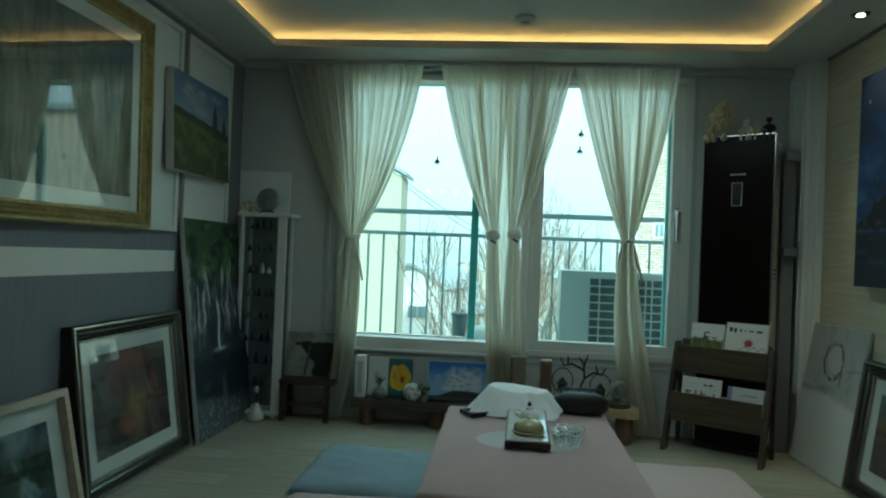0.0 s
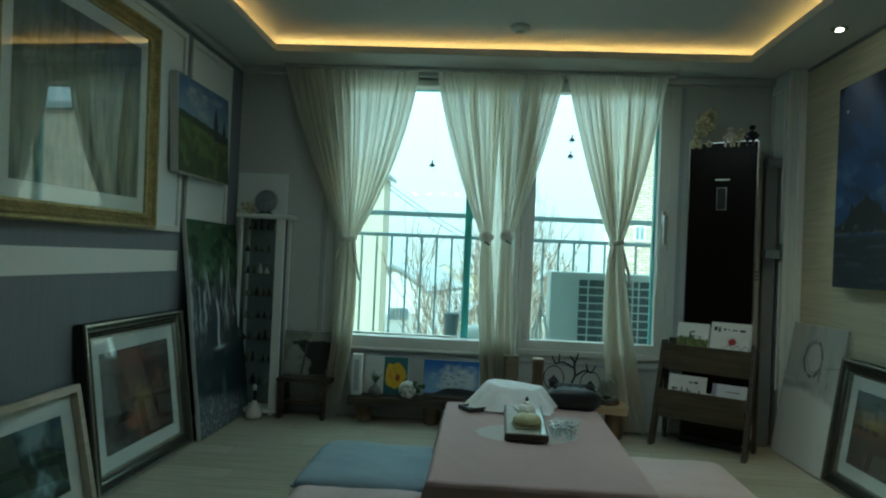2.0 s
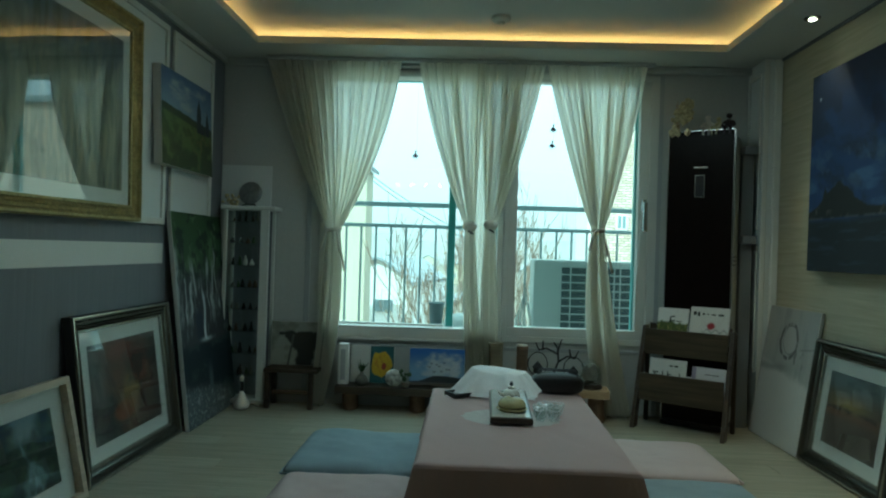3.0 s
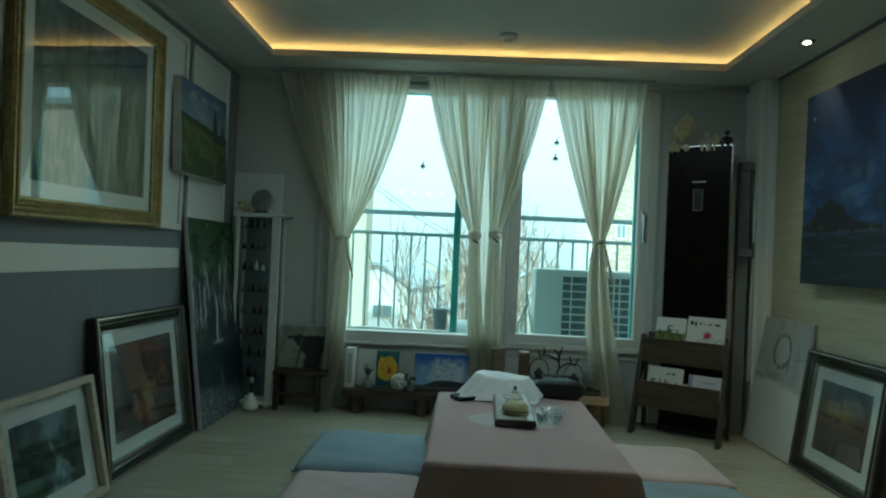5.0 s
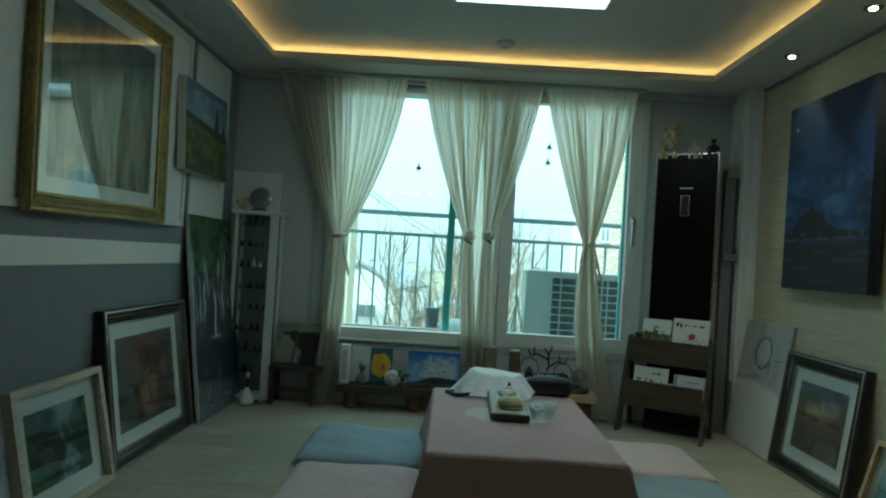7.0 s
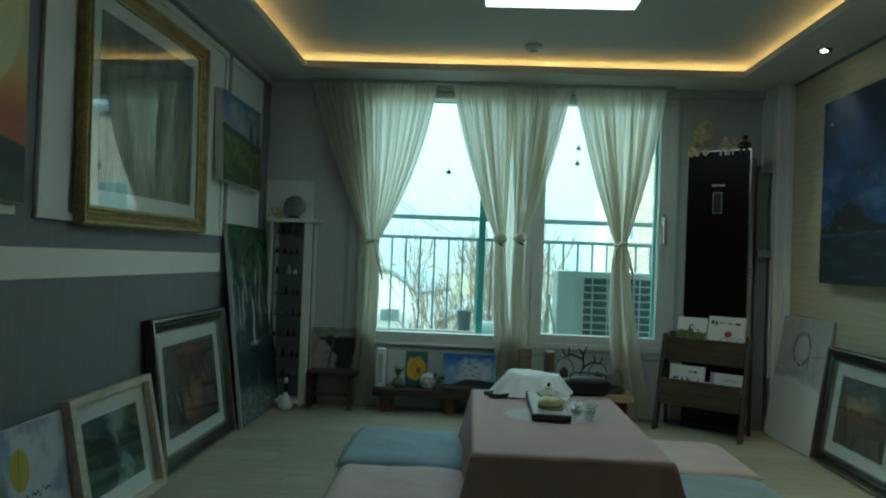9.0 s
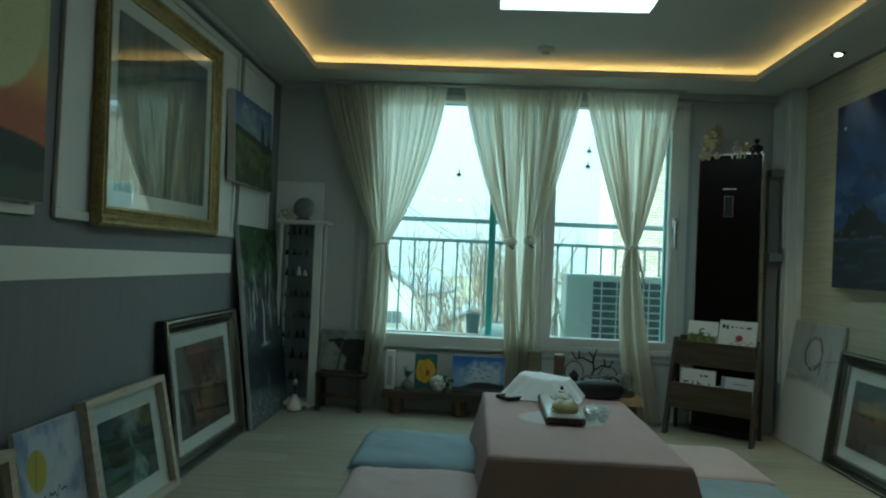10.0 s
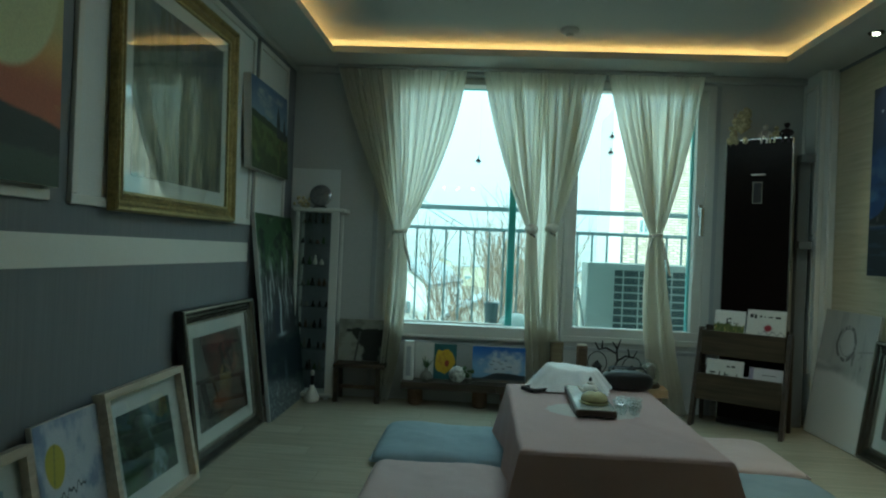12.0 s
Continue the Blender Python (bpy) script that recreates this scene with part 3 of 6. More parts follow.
def paint_sunset(u, v):
    a = fbm(u * 5, v * 7, 72)
    c = lay(flat(u, (0.34, 0.11, 0.06)), (0.50, 0.30, 0.10), step(v + 0.04 * (a - 0.5), 0.30, 0.46))
    c = lay(c, (0.40, 0.40, 0.19), step(v, 0.40, 0.60))
    c = lay(c, (0.48, 0.50, 0.28), step(0.36 - np.hypot(u - 0.62, (v - 0.66) * 1.1), 0, 0.03))
    c = lay(c, (0.42, 0.25, 0.09), step(fbm(u * 4, v * 16, 74), 0.55, 0.75) * step(0.44 - v, 0, 0.1) * 0.6)
    hill = 0.20 + 0.10 * (1 - u) + 0.015 * fbm(u * 9, v, 71)
    c = lay(c, (0.028, 0.034, 0.03), step(hill - v, 0, 0.012))
    c = lay(c, (0.05, 0.045, 0.03), ((np.abs(u - 0.42) < 0.012 + 0.01 * (v > 0.29)) & (v > 0.24) & (v < 0.345 + 0.02 * a)).astype(float))
    return lay(c, (0.05, 0.07, 0.05), step(0.10 + 0.03 * fbm(u * 12, v, 73) - v, 0, 0.02)) * 1.3


def paint_leaf_sky(u, v):
    a = fbm(u * 4, v * 4, 81)
    c = lay(flat(u, (0.50, 0.54, 0.60)), (0.22, 0.28, 0.44), step(a + 0.5 * v, 0.72, 1.0))
    c = lay(c, (0.24, 0.29, 0.42), step(a, 0.55, 0.8))
    d = np.hypot((u - 0.24) / 0.14, (v - 0.72) / (0.13 + 0.05 * (v < 0.72)))
    c = lay(c, (0.44, 0.40, 0.05), step(1 - d - 0.25 * (u - 0.22), 0, 0.1))
    c = lay(c, (0.30, 0.30, 0.06), step(1 - d, 0, 0.1) * (np.abs(u - 0.22 - 0.2 * (v - 0.7)) < 0.012))
    ink = (np.abs(v - 0.49 - 0.1 * (u - 0.4) - 0.035 * np.sin(u * 70) * np.cos(u * 19)) < 0.009) & (u > 0.24) & (u < 0.62)
    c = lay(c, (0.05, 0.06, 0.08), ink.astype(float))
    return lay(c, (0.35, 0.38, 0.42), ((np.abs(u - 0.4 - 0.1 * (v - 0.2)) < 0.006) & (v < 0.35)).astype(float))


def paint_night(u, v):
    a = fbm(u * 4, v * 6, 91)
    c = lay(flat(u, (0.010, 0.040, 0.145)), (0.004, 0.011, 0.040), step(v + 0.3 * a, 0.80, 1.12))
    c = lay(c, (0.004, 0.012, 0.045), step(fbm(u * 2.5 + v, v * 5, 98), 0.45, 0.65) * 0.9)
    c = lay(c, (0.05, 0.11, 0.24), step(fbm(u * 3, v * 14, 93), 0.50, 0.72) * step(0.72 - v, 0, 0.25) * 0.9)
    c = lay(c, (0.004, 0.013, 0.05), step(fbm(u * 5 + 3 * v, v * 7, 99), 0.50, 0.66) * 0.85)
    c = lay(c, (0.05, 0.09, 0.17), step(fbm(u * 9, v * 16 + u * 4, 94), 0.58, 0.72) * step(v, 0.32, 0.45) * step(0.70 - v, 0, 0.2) * 0.7)
    c = lay(c, (0.006, 0.010, 0.018), step(0.27 + 0.02 * a - v, 0, 0.05))
    c = lay(c, (0.03, 0.05, 0.08), step(fbm(u * 4, v * 46, 96), 0.60, 0.75) * step(0.25 - v, 0, 0.03) * 0.6)
    peak = 0.285 + 0.15 * np.clip(1 - np.abs(u - 0.36) / 0.36, 0, 1) ** 1.3 + 0.03 * fbm(u * 22, v * 3, 95) + 0.05 * np.clip(1 - np.abs(u - 0.20) / 0.03, 0, 1)
    isle = step(peak - v, 0, 0.01) * (v > 0.26)
    c = lay(c, (0.006, 0.007, 0.007), isle)
    c = lay(c, (0.07, 0.06, 0.05), isle * step(fbm(u * 30, v * 30, 97), 0.58, 0.76) * step(0.34 - v, 0, 0.04))
    c = lay(c, (0.09, 0.10, 0.11), step(0.006 - np.abs(v - 0.262), 0, 0.005) * step(fbm(u * 20, v, 92), 0.40, 0.6) * 0.8)
    return lay(c, (0.35, 0.38, 0.45), (np.hypot(u - 0.11, (v - 0.87) * 1.3) < 0.012).astype(float))


def paint_brush_ring(u, v):
    a, b = fbm(u * 5, v * 7, 101), fbm(u * 30, v * 30, 103)
    c = flat(u, (0.60, 0.585, 0.55))
    top = step(v + 0.10 * (a - 0.5) + 0.10 * (u - 0.5), 0.50, 0.56)
    c = lay(c, (0.40, 0.395, 0.37), top)
    c = lay(c, (0.30, 0.30, 0.29), top * step(fbm(u * 14, v * 4, 105), 0.45, 0.75) * 0.8)
    c = lay(c, (0.26, 0.26, 0.25), step(0.05 - np.abs(v - 0.56 - 0.05 * (u - 0.5) - 0.03 * (a - 0.5)), 0, 0.05) * step(0.55 - u + 0.3 * a, 0, 0.3) * 0.8)
    w = np.arctan2(v - 0.76, (u - 0.50) * 0.75)
    r = np.hypot((u - 0.50) * 0.75, v - 0.76) + 0.012 * (fbm(np.cos(w) * 2 + 5, np.sin(w) * 2 + 5, 106) - 0.5)
    c = lay(c, (0.50, 0.50, 0.48), step(0.12 - r, 0, 0.02) * 0.6)
    ink = step(0.006 + 0.020 * fbm(w * 2 + 9, r * 40, 107) - np.abs(r - 0.125), 0, 0.006) * step(fbm(w * 3 + 20, r * 9, 108), 0.30, 0.5)
    c = lay(c, (0.11, 0.11, 0.107), ink)
    ink2 = step(0.013 * fbm(w * 3 + 9, r * 60, 111) - np.abs(r - 0.105 - 0.02 * np.sin(w + 1)), 0, 0.004)
    c = lay(c, (0.14, 0.14, 0.135), ink2 * 0.8)
    blot = step(0.10 - np.hypot((u - 0.72) * 0.75, (v - 0.63) * 1.2) + 0.10 * (b - 0.5), 0, 0.05) * step(fbm(u * 18, v * 12, 109), 0.45, 0.6)
    c = lay(c, (0.14, 0.14, 0.135), blot * 0.8)
    tail = step(0.010 - np.abs(v - 0.70 - 0.10 * (u - 0.6)), 0, 0.008) * step(u, 0.70, 0.78)
    return lay(c, (0.20, 0.20, 0.19), tail * 0.7)


def paint_dawn(u, v):
    a = fbm(u * 5, v * 9, 111)
    c = lay(flat(u, (0.13, 0.105, 0.085)), (0.16, 0.19, 0.20), step(v, 0.60, 0.9))
    c = lay(c, (0.07, 0.09, 0.105), step(a, 0.5, 0.85) * step(v, 0.55, 0.8) * 0.8)
    c = lay(c, (0.36, 0.29, 0.10), np.exp(-((v - 0.62 - 0.12 * (a - 0.5)) / 0.11) ** 2 - ((u - 0.42) / 0.32) ** 2) * (0.5 + 0.8 * a))
    c = lay(c, (0.22, 0.11, 0.07), np.exp(-((v - 0.47) / 0.06) ** 2) * (0.4 + 0.6 * a))
    c = lay(c, (0.03, 0.028, 0.025), np.exp(-((v - 0.52 - 0.06 * (a - 0.5)) / 0.03) ** 2) * step(fbm(u * 9, v * 20, 117), 0.45, 0.6) * 0.8)
    return lay(c, (0.21, 0.175, 0.14), step(0.36 - v, 0, 0.3) * step(fbm(u * 3, v * 12, 113), 0.35, 0.75) * 0.7)


def paint_bay(u, v):
    a = fbm(u * 5, v * 9, 121)
    c = lay(flat(u, (0.30, 0.42, 0.46)), (0.22, 0.32, 0.40), step(a, 0.4, 0.7))
    c = lay(c, (0.10, 0.20, 0.22), step(0.14 * np.clip(1 - np.abs(u - 0.75) * 2, 0, 1) + 0.42 - v, 0, 0.02) * (v > 0.36))
    c = lay(c, (0.20, 0.34, 0.36), step(0.36 - v, 0, 0.02))
    return lay(c, (0.12, 0.12, 0.09), step(0.1 + 0.3 * u * fbm(u * 9, v, 123) - v, 0, 0.02))


def paint_flower(u, v):
    c = flat(u, (0.035, 0.12, 0.13))
    r = np.hypot((u - 0.48), (v - 0.52) * 1.25)
    w = np.arctan2(v - 0.52, u - 0.48)
    c = lay(c, (0.62, 0.40, 0.02), step(0.36 + 0.02 * np.cos(5 * w) + 0.16 * fbm(u * 5, v * 5, 131) - r, 0, 0.03))
    c = lay(c, (0.50, 0.26, 0.02), step(fbm(u * 12, v * 12, 133), 0.55, 0.7) * step(0.36 - r, 0, 0.1))
    return lay(c, (0.30, 0.05, 0.02), step(0.11 - np.hypot(u - 0.58, v - 0.45), 0, 0.03))


def paint_sea_sky(u, v):
    c = lay(flat(u, (0.22, 0.36, 0.55)), (0.03, 0.12, 0.42), step(v, 0.35, 0.95))
    c = lay(c, (0.50, 0.55, 0.60), step(0.42 - np.hypot((u - 0.58) * 0.9, v - 0.5) + 0.5 * (fbm(u * 7, v * 7, 141) - 0.5), 0, 0.3))
    isle = 0.10 + 0.16 * step(u, 0.12, 0.5) - 0.05 * step(u, 0.6, 1.0) + 0.02 * fbm(u * 20, v, 143)
    c = lay(c, (0.025, 0.03, 0.035), step(isle - v, 0, 0.02) * (v > 0.07))
    for k in range(9):
        bu, bv = 0.36 + 0.045 * k, 0.42 + 0.13 * math.sin(k * 2.3) + 0.06
        c = lay(c, (0.13, 0.15, 0.19), ((np.abs(v - bv - 0.9 * np.abs(u - bu)) < 0.014) & (np.abs(u - bu) < 0.028)).astype(float))
    return lay(c, (0.10, 0.09, 0.07), step(0.08 - v, 0, 0.02))


def paint_tree(u, v):
    c = lay(flat(u, (0.30, 0.30, 0.25)), (0.20, 0.20, 0.16), step(fbm(u * 5, v * 5, 151), 0.4, 0.7))
    c = lay(c, (0.015, 0.02, 0.015), step(0.10 * fbm(u * 16, v * 9, 153) + 0.02 - np.abs(v - 0.72) * (1 + 0.5 * np.abs(u - 0.6)), 0, 0.03) * (u > 0.15))
    k = step(0.20 + 0.25 * step(v, 0.3, 0.7) + 0.15 * (fbm(u * 9, v * 9, 155) - 0.5) - np.abs(u - 0.66), 0, 0.05) * (v < 0.75)
    c = lay(c, (0.02, 0.02, 0.015), k)
    return lay(c, (0.08, 0.08, 0.07), ((np.abs(u - 0.38 - 0.12 * (v - 0.3)) < 0.02) & (v < 0.7)).astype(float))


def paint_blossom(u, v):
    c = flat(u, (0.66, 0.66, 0.64))
    c = lay(c, (0.34, 0.05, 0.07), step(0.13 - np.hypot(u - 0.55, (v - 0.52) * 1.2) + 0.1 * (fbm(u * 9, v * 9, 161) - 0.5), 0, 0.05))
    return lay(c, (0.30, 0.31, 0.32), ((np.abs(v - 0.40 - 0.04 * np.sin(u * 30)) < 0.015) & (u > 0.3)).astype(float))


def paint_meadow(u, v):
    c = lay(flat(u, (0.68, 0.69, 0.68)), (0.10, 0.13, 0.05), step(0.62 + 0.2 * (fbm(u * 8, v * 3, 171) - 0.5) - v, 0, 0.06))
    return lay(c, (0.28, 0.27, 0.10), step(fbm(u * 30, v * 12, 173), 0.55, 0.7) * step(0.6 - v, 0, 0.06))


def paint_sketch(u, v):
    c = flat(u, (0.58, 0.58, 0.62))
    c = lay(c, (0.30, 0.28, 0.40), (u < 0.12).astype(float))
    k = step(0.05 - np.abs(v - 0.32 - 0.08 * np.sin(u * 14)) + 0.05 * (fbm(u * 18, v * 18, 181) - 0.5), 0, 0.03)
    return lay(c, (0.30, 0.22, 0.18), k)


def sheet(name, w, h, fn, mat, parent=None, y=0.0, z=0.0, nx=120, label="", x=0.0):
    """A painted surface w x h facing -y, its foot's middle at (x, y, z)."""
    ny = max(8, int(nx * h / w))
    uu, vv = np.meshgrid(np.linspace(0, 1, nx + 1), np.linspace(0, 1, ny + 1))
    co = np.stack((x + (uu - 0.5) * w, np.full_like(uu, y), z + vv * h), -1).reshape(-1, 3)
    i = (np.arange(ny)[:, None] * (nx + 1) + np.arange(nx)[None]).reshape(-1)
    faces = np.stack((i, i + 1, i + nx + 2, i + nx + 1), -1)
    me = bpy.data.meshes.new(name)
    me.from_pydata(co.tolist(), [], faces.tolist())
    at = me.color_attributes.new("paint", "FLOAT_COLOR", "POINT")
    rgba = np.concatenate((np.clip(fn(uu, vv), 0, 1), np.ones(uu.shape + (1,))), -1)
    at.data.foreach_set("color", rgba.reshape(-1).astype(np.float32))
    me.materials.append(mat)
    ob = new(name, me)
    if parent is not None:
        ob.parent = parent
    if label:
        tagged(ob, label)
    return ob


def framed(label, w, h, m, fn, frame_mat, fw, depth, matte_w, group="", glass=True, nx=130, liner=None, side=None):
    t = thing("framed_picture", label, "picture", m, group)
    prof = [(0.0, 0.0), (0.0, -depth * 0.8), (fw * 0.12, -depth), (fw * 0.3, -depth * 0.92), (fw * 0.42, -depth * 0.70), (fw * 0.60, -depth * 0.66), (fw * 0.68, -depth * 0.78), (fw * 0.82, -depth * 0.70), (fw, -depth * 0.45), (fw, -depth * 0.12)]
    if liner is None:
        prof = [(0.0, 0.0), (0.0, -depth), (fw, -depth), (fw, -depth * 0.3)]
    part("frame", ring_frame(w, h, prof), frame_mat, t)
    if liner:
        part("liner", ring_frame(w - 2 * fw + 0.004, h - 2 * fw + 0.004, [(0, -depth * 0.2), (0, -depth * 0.52), (0.010, -depth * 0.5), (0.013, -depth * 0.2)]), liner, t).location.z = fw - 0.002
        part("side_rail", ring_frame(w + 0.004, h + 0.004, [(0.006, 0.0), (0, 0.0), (0, -depth * 0.82), (0.004, -depth * 0.84)]), side or M["backing"], t).location.z = -0.002
        part("outer_bead", ring_frame(w - fw * 0.10, h - fw * 0.10, [(0, -depth * 0.94), (0.002, -depth * 1.06), (fw * 0.14, -depth * 1.06), (fw * 0.17, -depth * 0.9)]), liner, t).location.z = fw * 0.05
    part("backing", bx(-w / 2 + 0.004, w / 2 - 0.004, -0.004, 0.0, 0.004, h - 0.004), M["backing"], t)
    part("mat_board", bx(-w / 2 + fw * 0.7, w / 2 - fw * 0.7, -depth * 0.20, -0.006, fw * 0.7, h - fw * 0.7), M["matte"], t)
    pw, ph = w - 2 * fw - 2 * matte_w, h - 2 * fw - 2 * matte_w
    sheet("print", pw, ph, fn, M["print"], t, -depth * 0.20 - 0.002, fw + matte_w, nx)
    if glass:
        g = part("glass", bx(-w / 2 + fw * 0.9, w / 2 - fw * 0.9, -depth * 0.40, -depth * 0.40 + 0.002, fw * 0.9, h - fw * 0.9), M["pic_glass"], t)
        g.visible_shadow = False
    return t


def canvas(label, w, h, m, fn, depth=0.03, edge=None, group="", nx=120):
    t = thing("canvas_painting", label, "painting", m, group)
    part("stretcher", bx(-w / 2, w / 2, -depth + 0.002, 0, 0, h, 0.003), edge or M["canvas_edge"], t)
    sheet("painted_face", w - 0.004, h - 0.004, fn, M["paint"], t, -depth - 0.001, 0.002, nx)
    return t


def lean_left(x_foot, y, h, x_top, z=0.0):
    """Pose of a picture that leans on the west wall: its foot at x_foot, its back's top at x_top."""
    a = math.degrees(math.asin((x_foot - x_top) / h))
    return pose(x_foot, y, z, -a, 0, 90)


def lean_right(x_foot, y, h, x_top, z=0.0, turn=0):
    a = math.degrees(math.asin((x_top - x_foot) / h))
    return pose(x_foot, y, z, -a, 0, -90 + turn)


# ---- structure ----
WX, EX, NY, SY, CZ, TZ = -1.74, 1.89, 4.42, -4.6, 2.32, 2.42
tagged(part("wall_west", bx(WX - 0.15, WX, SY - 0.15, NY + 0.2, -0.02, 2.6), M["wall_slate"]), "slate grey papered wall with white band", "wall", kind="structure")
tagged(part("wall_south", bx(WX, EX, SY - 0.15, SY, -0.02, 2.6), M["wall_slate"]), "plain slate grey papered wall", "wall", kind="structure")
tagged(part("wall_east", bx(EX, EX + 0.15, SY - 0.15, NY + 0.2, -0.02, 2.6), M["wall_cream"]), "cream textured papered wall", "wall", kind="structure")
nb = bmesh.new()
O1, O2 = (-1.05, 0.19, 0.46, 2.26), (0.195, 1.20, 0.46, 2.26)
for x0, x1, z0, z1 in ((WX, O1[0], -0.02, 2.6), (O2[1], EX, -0.02, 2.6), (O1[0], O2[1], -0.02, O1[2]), (O1[0], O2[1], O1[3], 2.6)):
    box(nb, x0, x1, NY, NY + 0.2, z0, z1)
tagged(part("wall_north", nb, M["wall_grey"]), "grey wall with two wide balcony windows", "wall", kind="structure")

# pier in the north-east corner, with its mouldings
tagged(part("wall_pier", bx(1.785, EX, 4.17, NY, 0, CZ), M["wall_pale"]), "grey corner pier beside the cream wall", "wall", kind="structure")
pm = bmesh.new()
panel_moulding(pm, "x", 1.785, -1, 4.20, 4.40, 0.35, 1.15)
panel_moulding(pm, "x", 1.785, -1, 4.20, 4.40, 1.25, 2.24)
box(pm, 1.777, 1.81, 4.152, 4.17, 0, CZ, 0.005)
box(pm, 1.845, EX - 0.002, 4.148, 4.17, 0, CZ, 0.005)
tagged(part("trim_pier", pm, M["trim_white"]), "pale grey moulded trim on the pier", "trim", kind="structure")

# white band and pale panels with mouldings on the west wall
tagged(part("trim_band", bx(WX, WX + 0.006, SY, 3.545, 0.940, 1.050), M["trim_white"]), "flat white band along the slate wall", "trim", kind="structure")
for y0, y1 in ((0.10, 1.70), (1.81, 3.535), (3.60, 4.20)):
    tagged(part("wall_panel", bx(WX, WX + 0.004, y0 + 0.02, y1 - 0.02, 1.18, 2.235), M["wall_pale"]), "pale grey wall panel", "wall panel", kind="structure")
    tagged(part("trim_panel", panel_moulding(bmesh.new(), "x", WX, 1, y0, y1, 1.152, 2.25, 0.034, 0.018), M["trim_white"]), "white moulding round a wall panel", "trim", kind="structure")
tagged(part("trim_picture_rail", bx(WX, WX + 0.03, SY, NY, 2.285, CZ, 0.006), M["wall_grey"]), "grey picture rail under the ceiling", "trim", kind="structure")
tagged(part("baseboard_west", bx(WX, WX + 0.012, SY, NY, 0, 0.07, 0.003), M["trim_grey"]), "low grey baseboard", "baseboard", kind="structure")
tagged(part("baseboard_east", bx(EX - 0.012, EX, SY, 4.146, 0, 0.07, 0.003), M["trim_grey"]), "low grey baseboard", "baseboard", kind="structure")
# slate-coloured strip that draws the shadow line between cream wall and ceiling
tagged(part("trim_east", bx(EX - 0.014, EX, SY, 4.146, CZ - 0.016, CZ, 0.002), M["wall_slate"]), "thin dark strip drawn as the shadow line under the ceiling", "trim", kind="structure")
nt = bmesh.new()
box(nt, -1.145, -1.11, NY - 0.012, NY, 0.08, 2.26, 0.004)
box(nt, -1.445, -1.425, NY - 0.012, NY, 0.08, 1.30, 0.004)
box(nt, -1.10, 1.215, NY - 0.010, NY, 0.40, 0.425, 0.004)
box(nt, 1.20, 1.232, NY - 0.012, NY, 0.0, 2.26, 0.004)
tagged(part("trim_north", nt, M["trim_grey"]), "grey mouldings round the window wall", "trim", kind="structure")

# ceiling with a lit recess
cb = bmesh.new()
RX0, RX1, RY0, RY1 = -1.395, 1.497, -1.5, 4.03
for x0, x1, y0, y1 in ((WX, EX, RY1, NY), (WX, EX, SY, RY0), (WX, RX0, RY0, RY1), (RX1, EX, RY0, RY1)):
    box(cb, x0, x1, y0, y1, CZ, CZ + 0.015)
L = 0.018
for x0, x1, y0, y1 in ((RX0 - L, RX1 + L, RY1, RY1 + L), (RX0 - L, RX1 + L, RY0 - L, RY0), (RX0 - L, RX0, RY0, RY1), (RX1, RX1 + L, RY0, RY1)):
    box(cb, x0, x1, y0, y1, CZ + 0.015, CZ + 0.043)
box(cb, WX, EX, SY, NY, TZ, TZ + 0.05)
tagged(part("ceiling", cb, M["ceiling"]), "white ceiling with a lit recessed tray", "ceiling", kind="structure")
for x0, x1, y0, y1 in ((RX0 - 0.12, RX1 + 0.12, RY1 + 0.13, RY1 + 0.145), (RX0 - 0.12, RX1 + 0.12, RY0 - 0.145, RY0 - 0.13), (RX0 - 0.145, RX0 - 0.13, RY0, RY1), (RX1 + 0.13, RX1 + 0.145, RY0, RY1)):
    tagged(part("led_strip", bx(x0, x1, y0, y1, CZ + 0.016, CZ + 0.022), M["led"]), "warm glowing light strip in the ceiling recess", "light strip", group="ceiling recess lights")
tagged(part("trim_cornice", bx(WX + 0.03, EX, NY - 0.05, NY, 2.275, CZ, 0.008), M["wall_grey"]), "grey cornice over the windows", "trim", kind="structure")


# ---- windows ----
def bars(name, boxes, mat, parent, bevel=0.004, label=""):
    b = bmesh.new()
    for q in boxes:
        box(b, *q, bevel)
    return part(name, b, mat, parent, label)


w1 = thing("window_1", "pale framed sliding window with greenish glass", "window", kind="structure")
bars("window_frame", [(O1[0], O1[1], NY - 0.02, NY + 0.10, 0.46, 0.535), (O1[0], O1[1], NY - 0.02, NY + 0.10, 2.222, 2.26), (O1[0], O1[0] + 0.05, NY - 0.02, NY + 0.10, 0.535, 2.222), (O1[1] - 0.04, O1[1], NY - 0.02, NY + 0.10, 0.535, 2.222)], M["frame_pvc"], w1)
bars("bottom_rail", [(O1[0], -0.20, NY + 0.105, NY + 0.15, 0.50, 0.545)], M["frame_pvc"], w1)
bars("sash", [(-0.185, -0.135, NY + 0.125, NY + 0.165, 0.50, 2.26), (O1[0], -0.185, NY + 0.125, NY + 0.165, 2.225, 2.26)], M["sash_teal"], w1, label="grey-green sash")
g = part("pane", bx(O1[0], -0.135, NY + 0.1205, NY + 0.1245, 0.54, 2.26), M["win_glass"], w1)
g.visible_shadow = False
g = part("pane", bx(-0.135, O1[1], NY + 0.172, NY + 0.176, 0.5, 2.26), M["win_glass"], w1)
g.visible_shadow = False
part("window_sill", bx(O1[0] - 0.03, O1[1] + 0.02, NY - 0.035, NY - 0.018, 0.445, 0.462, 0.003), M["trim_white"], w1)

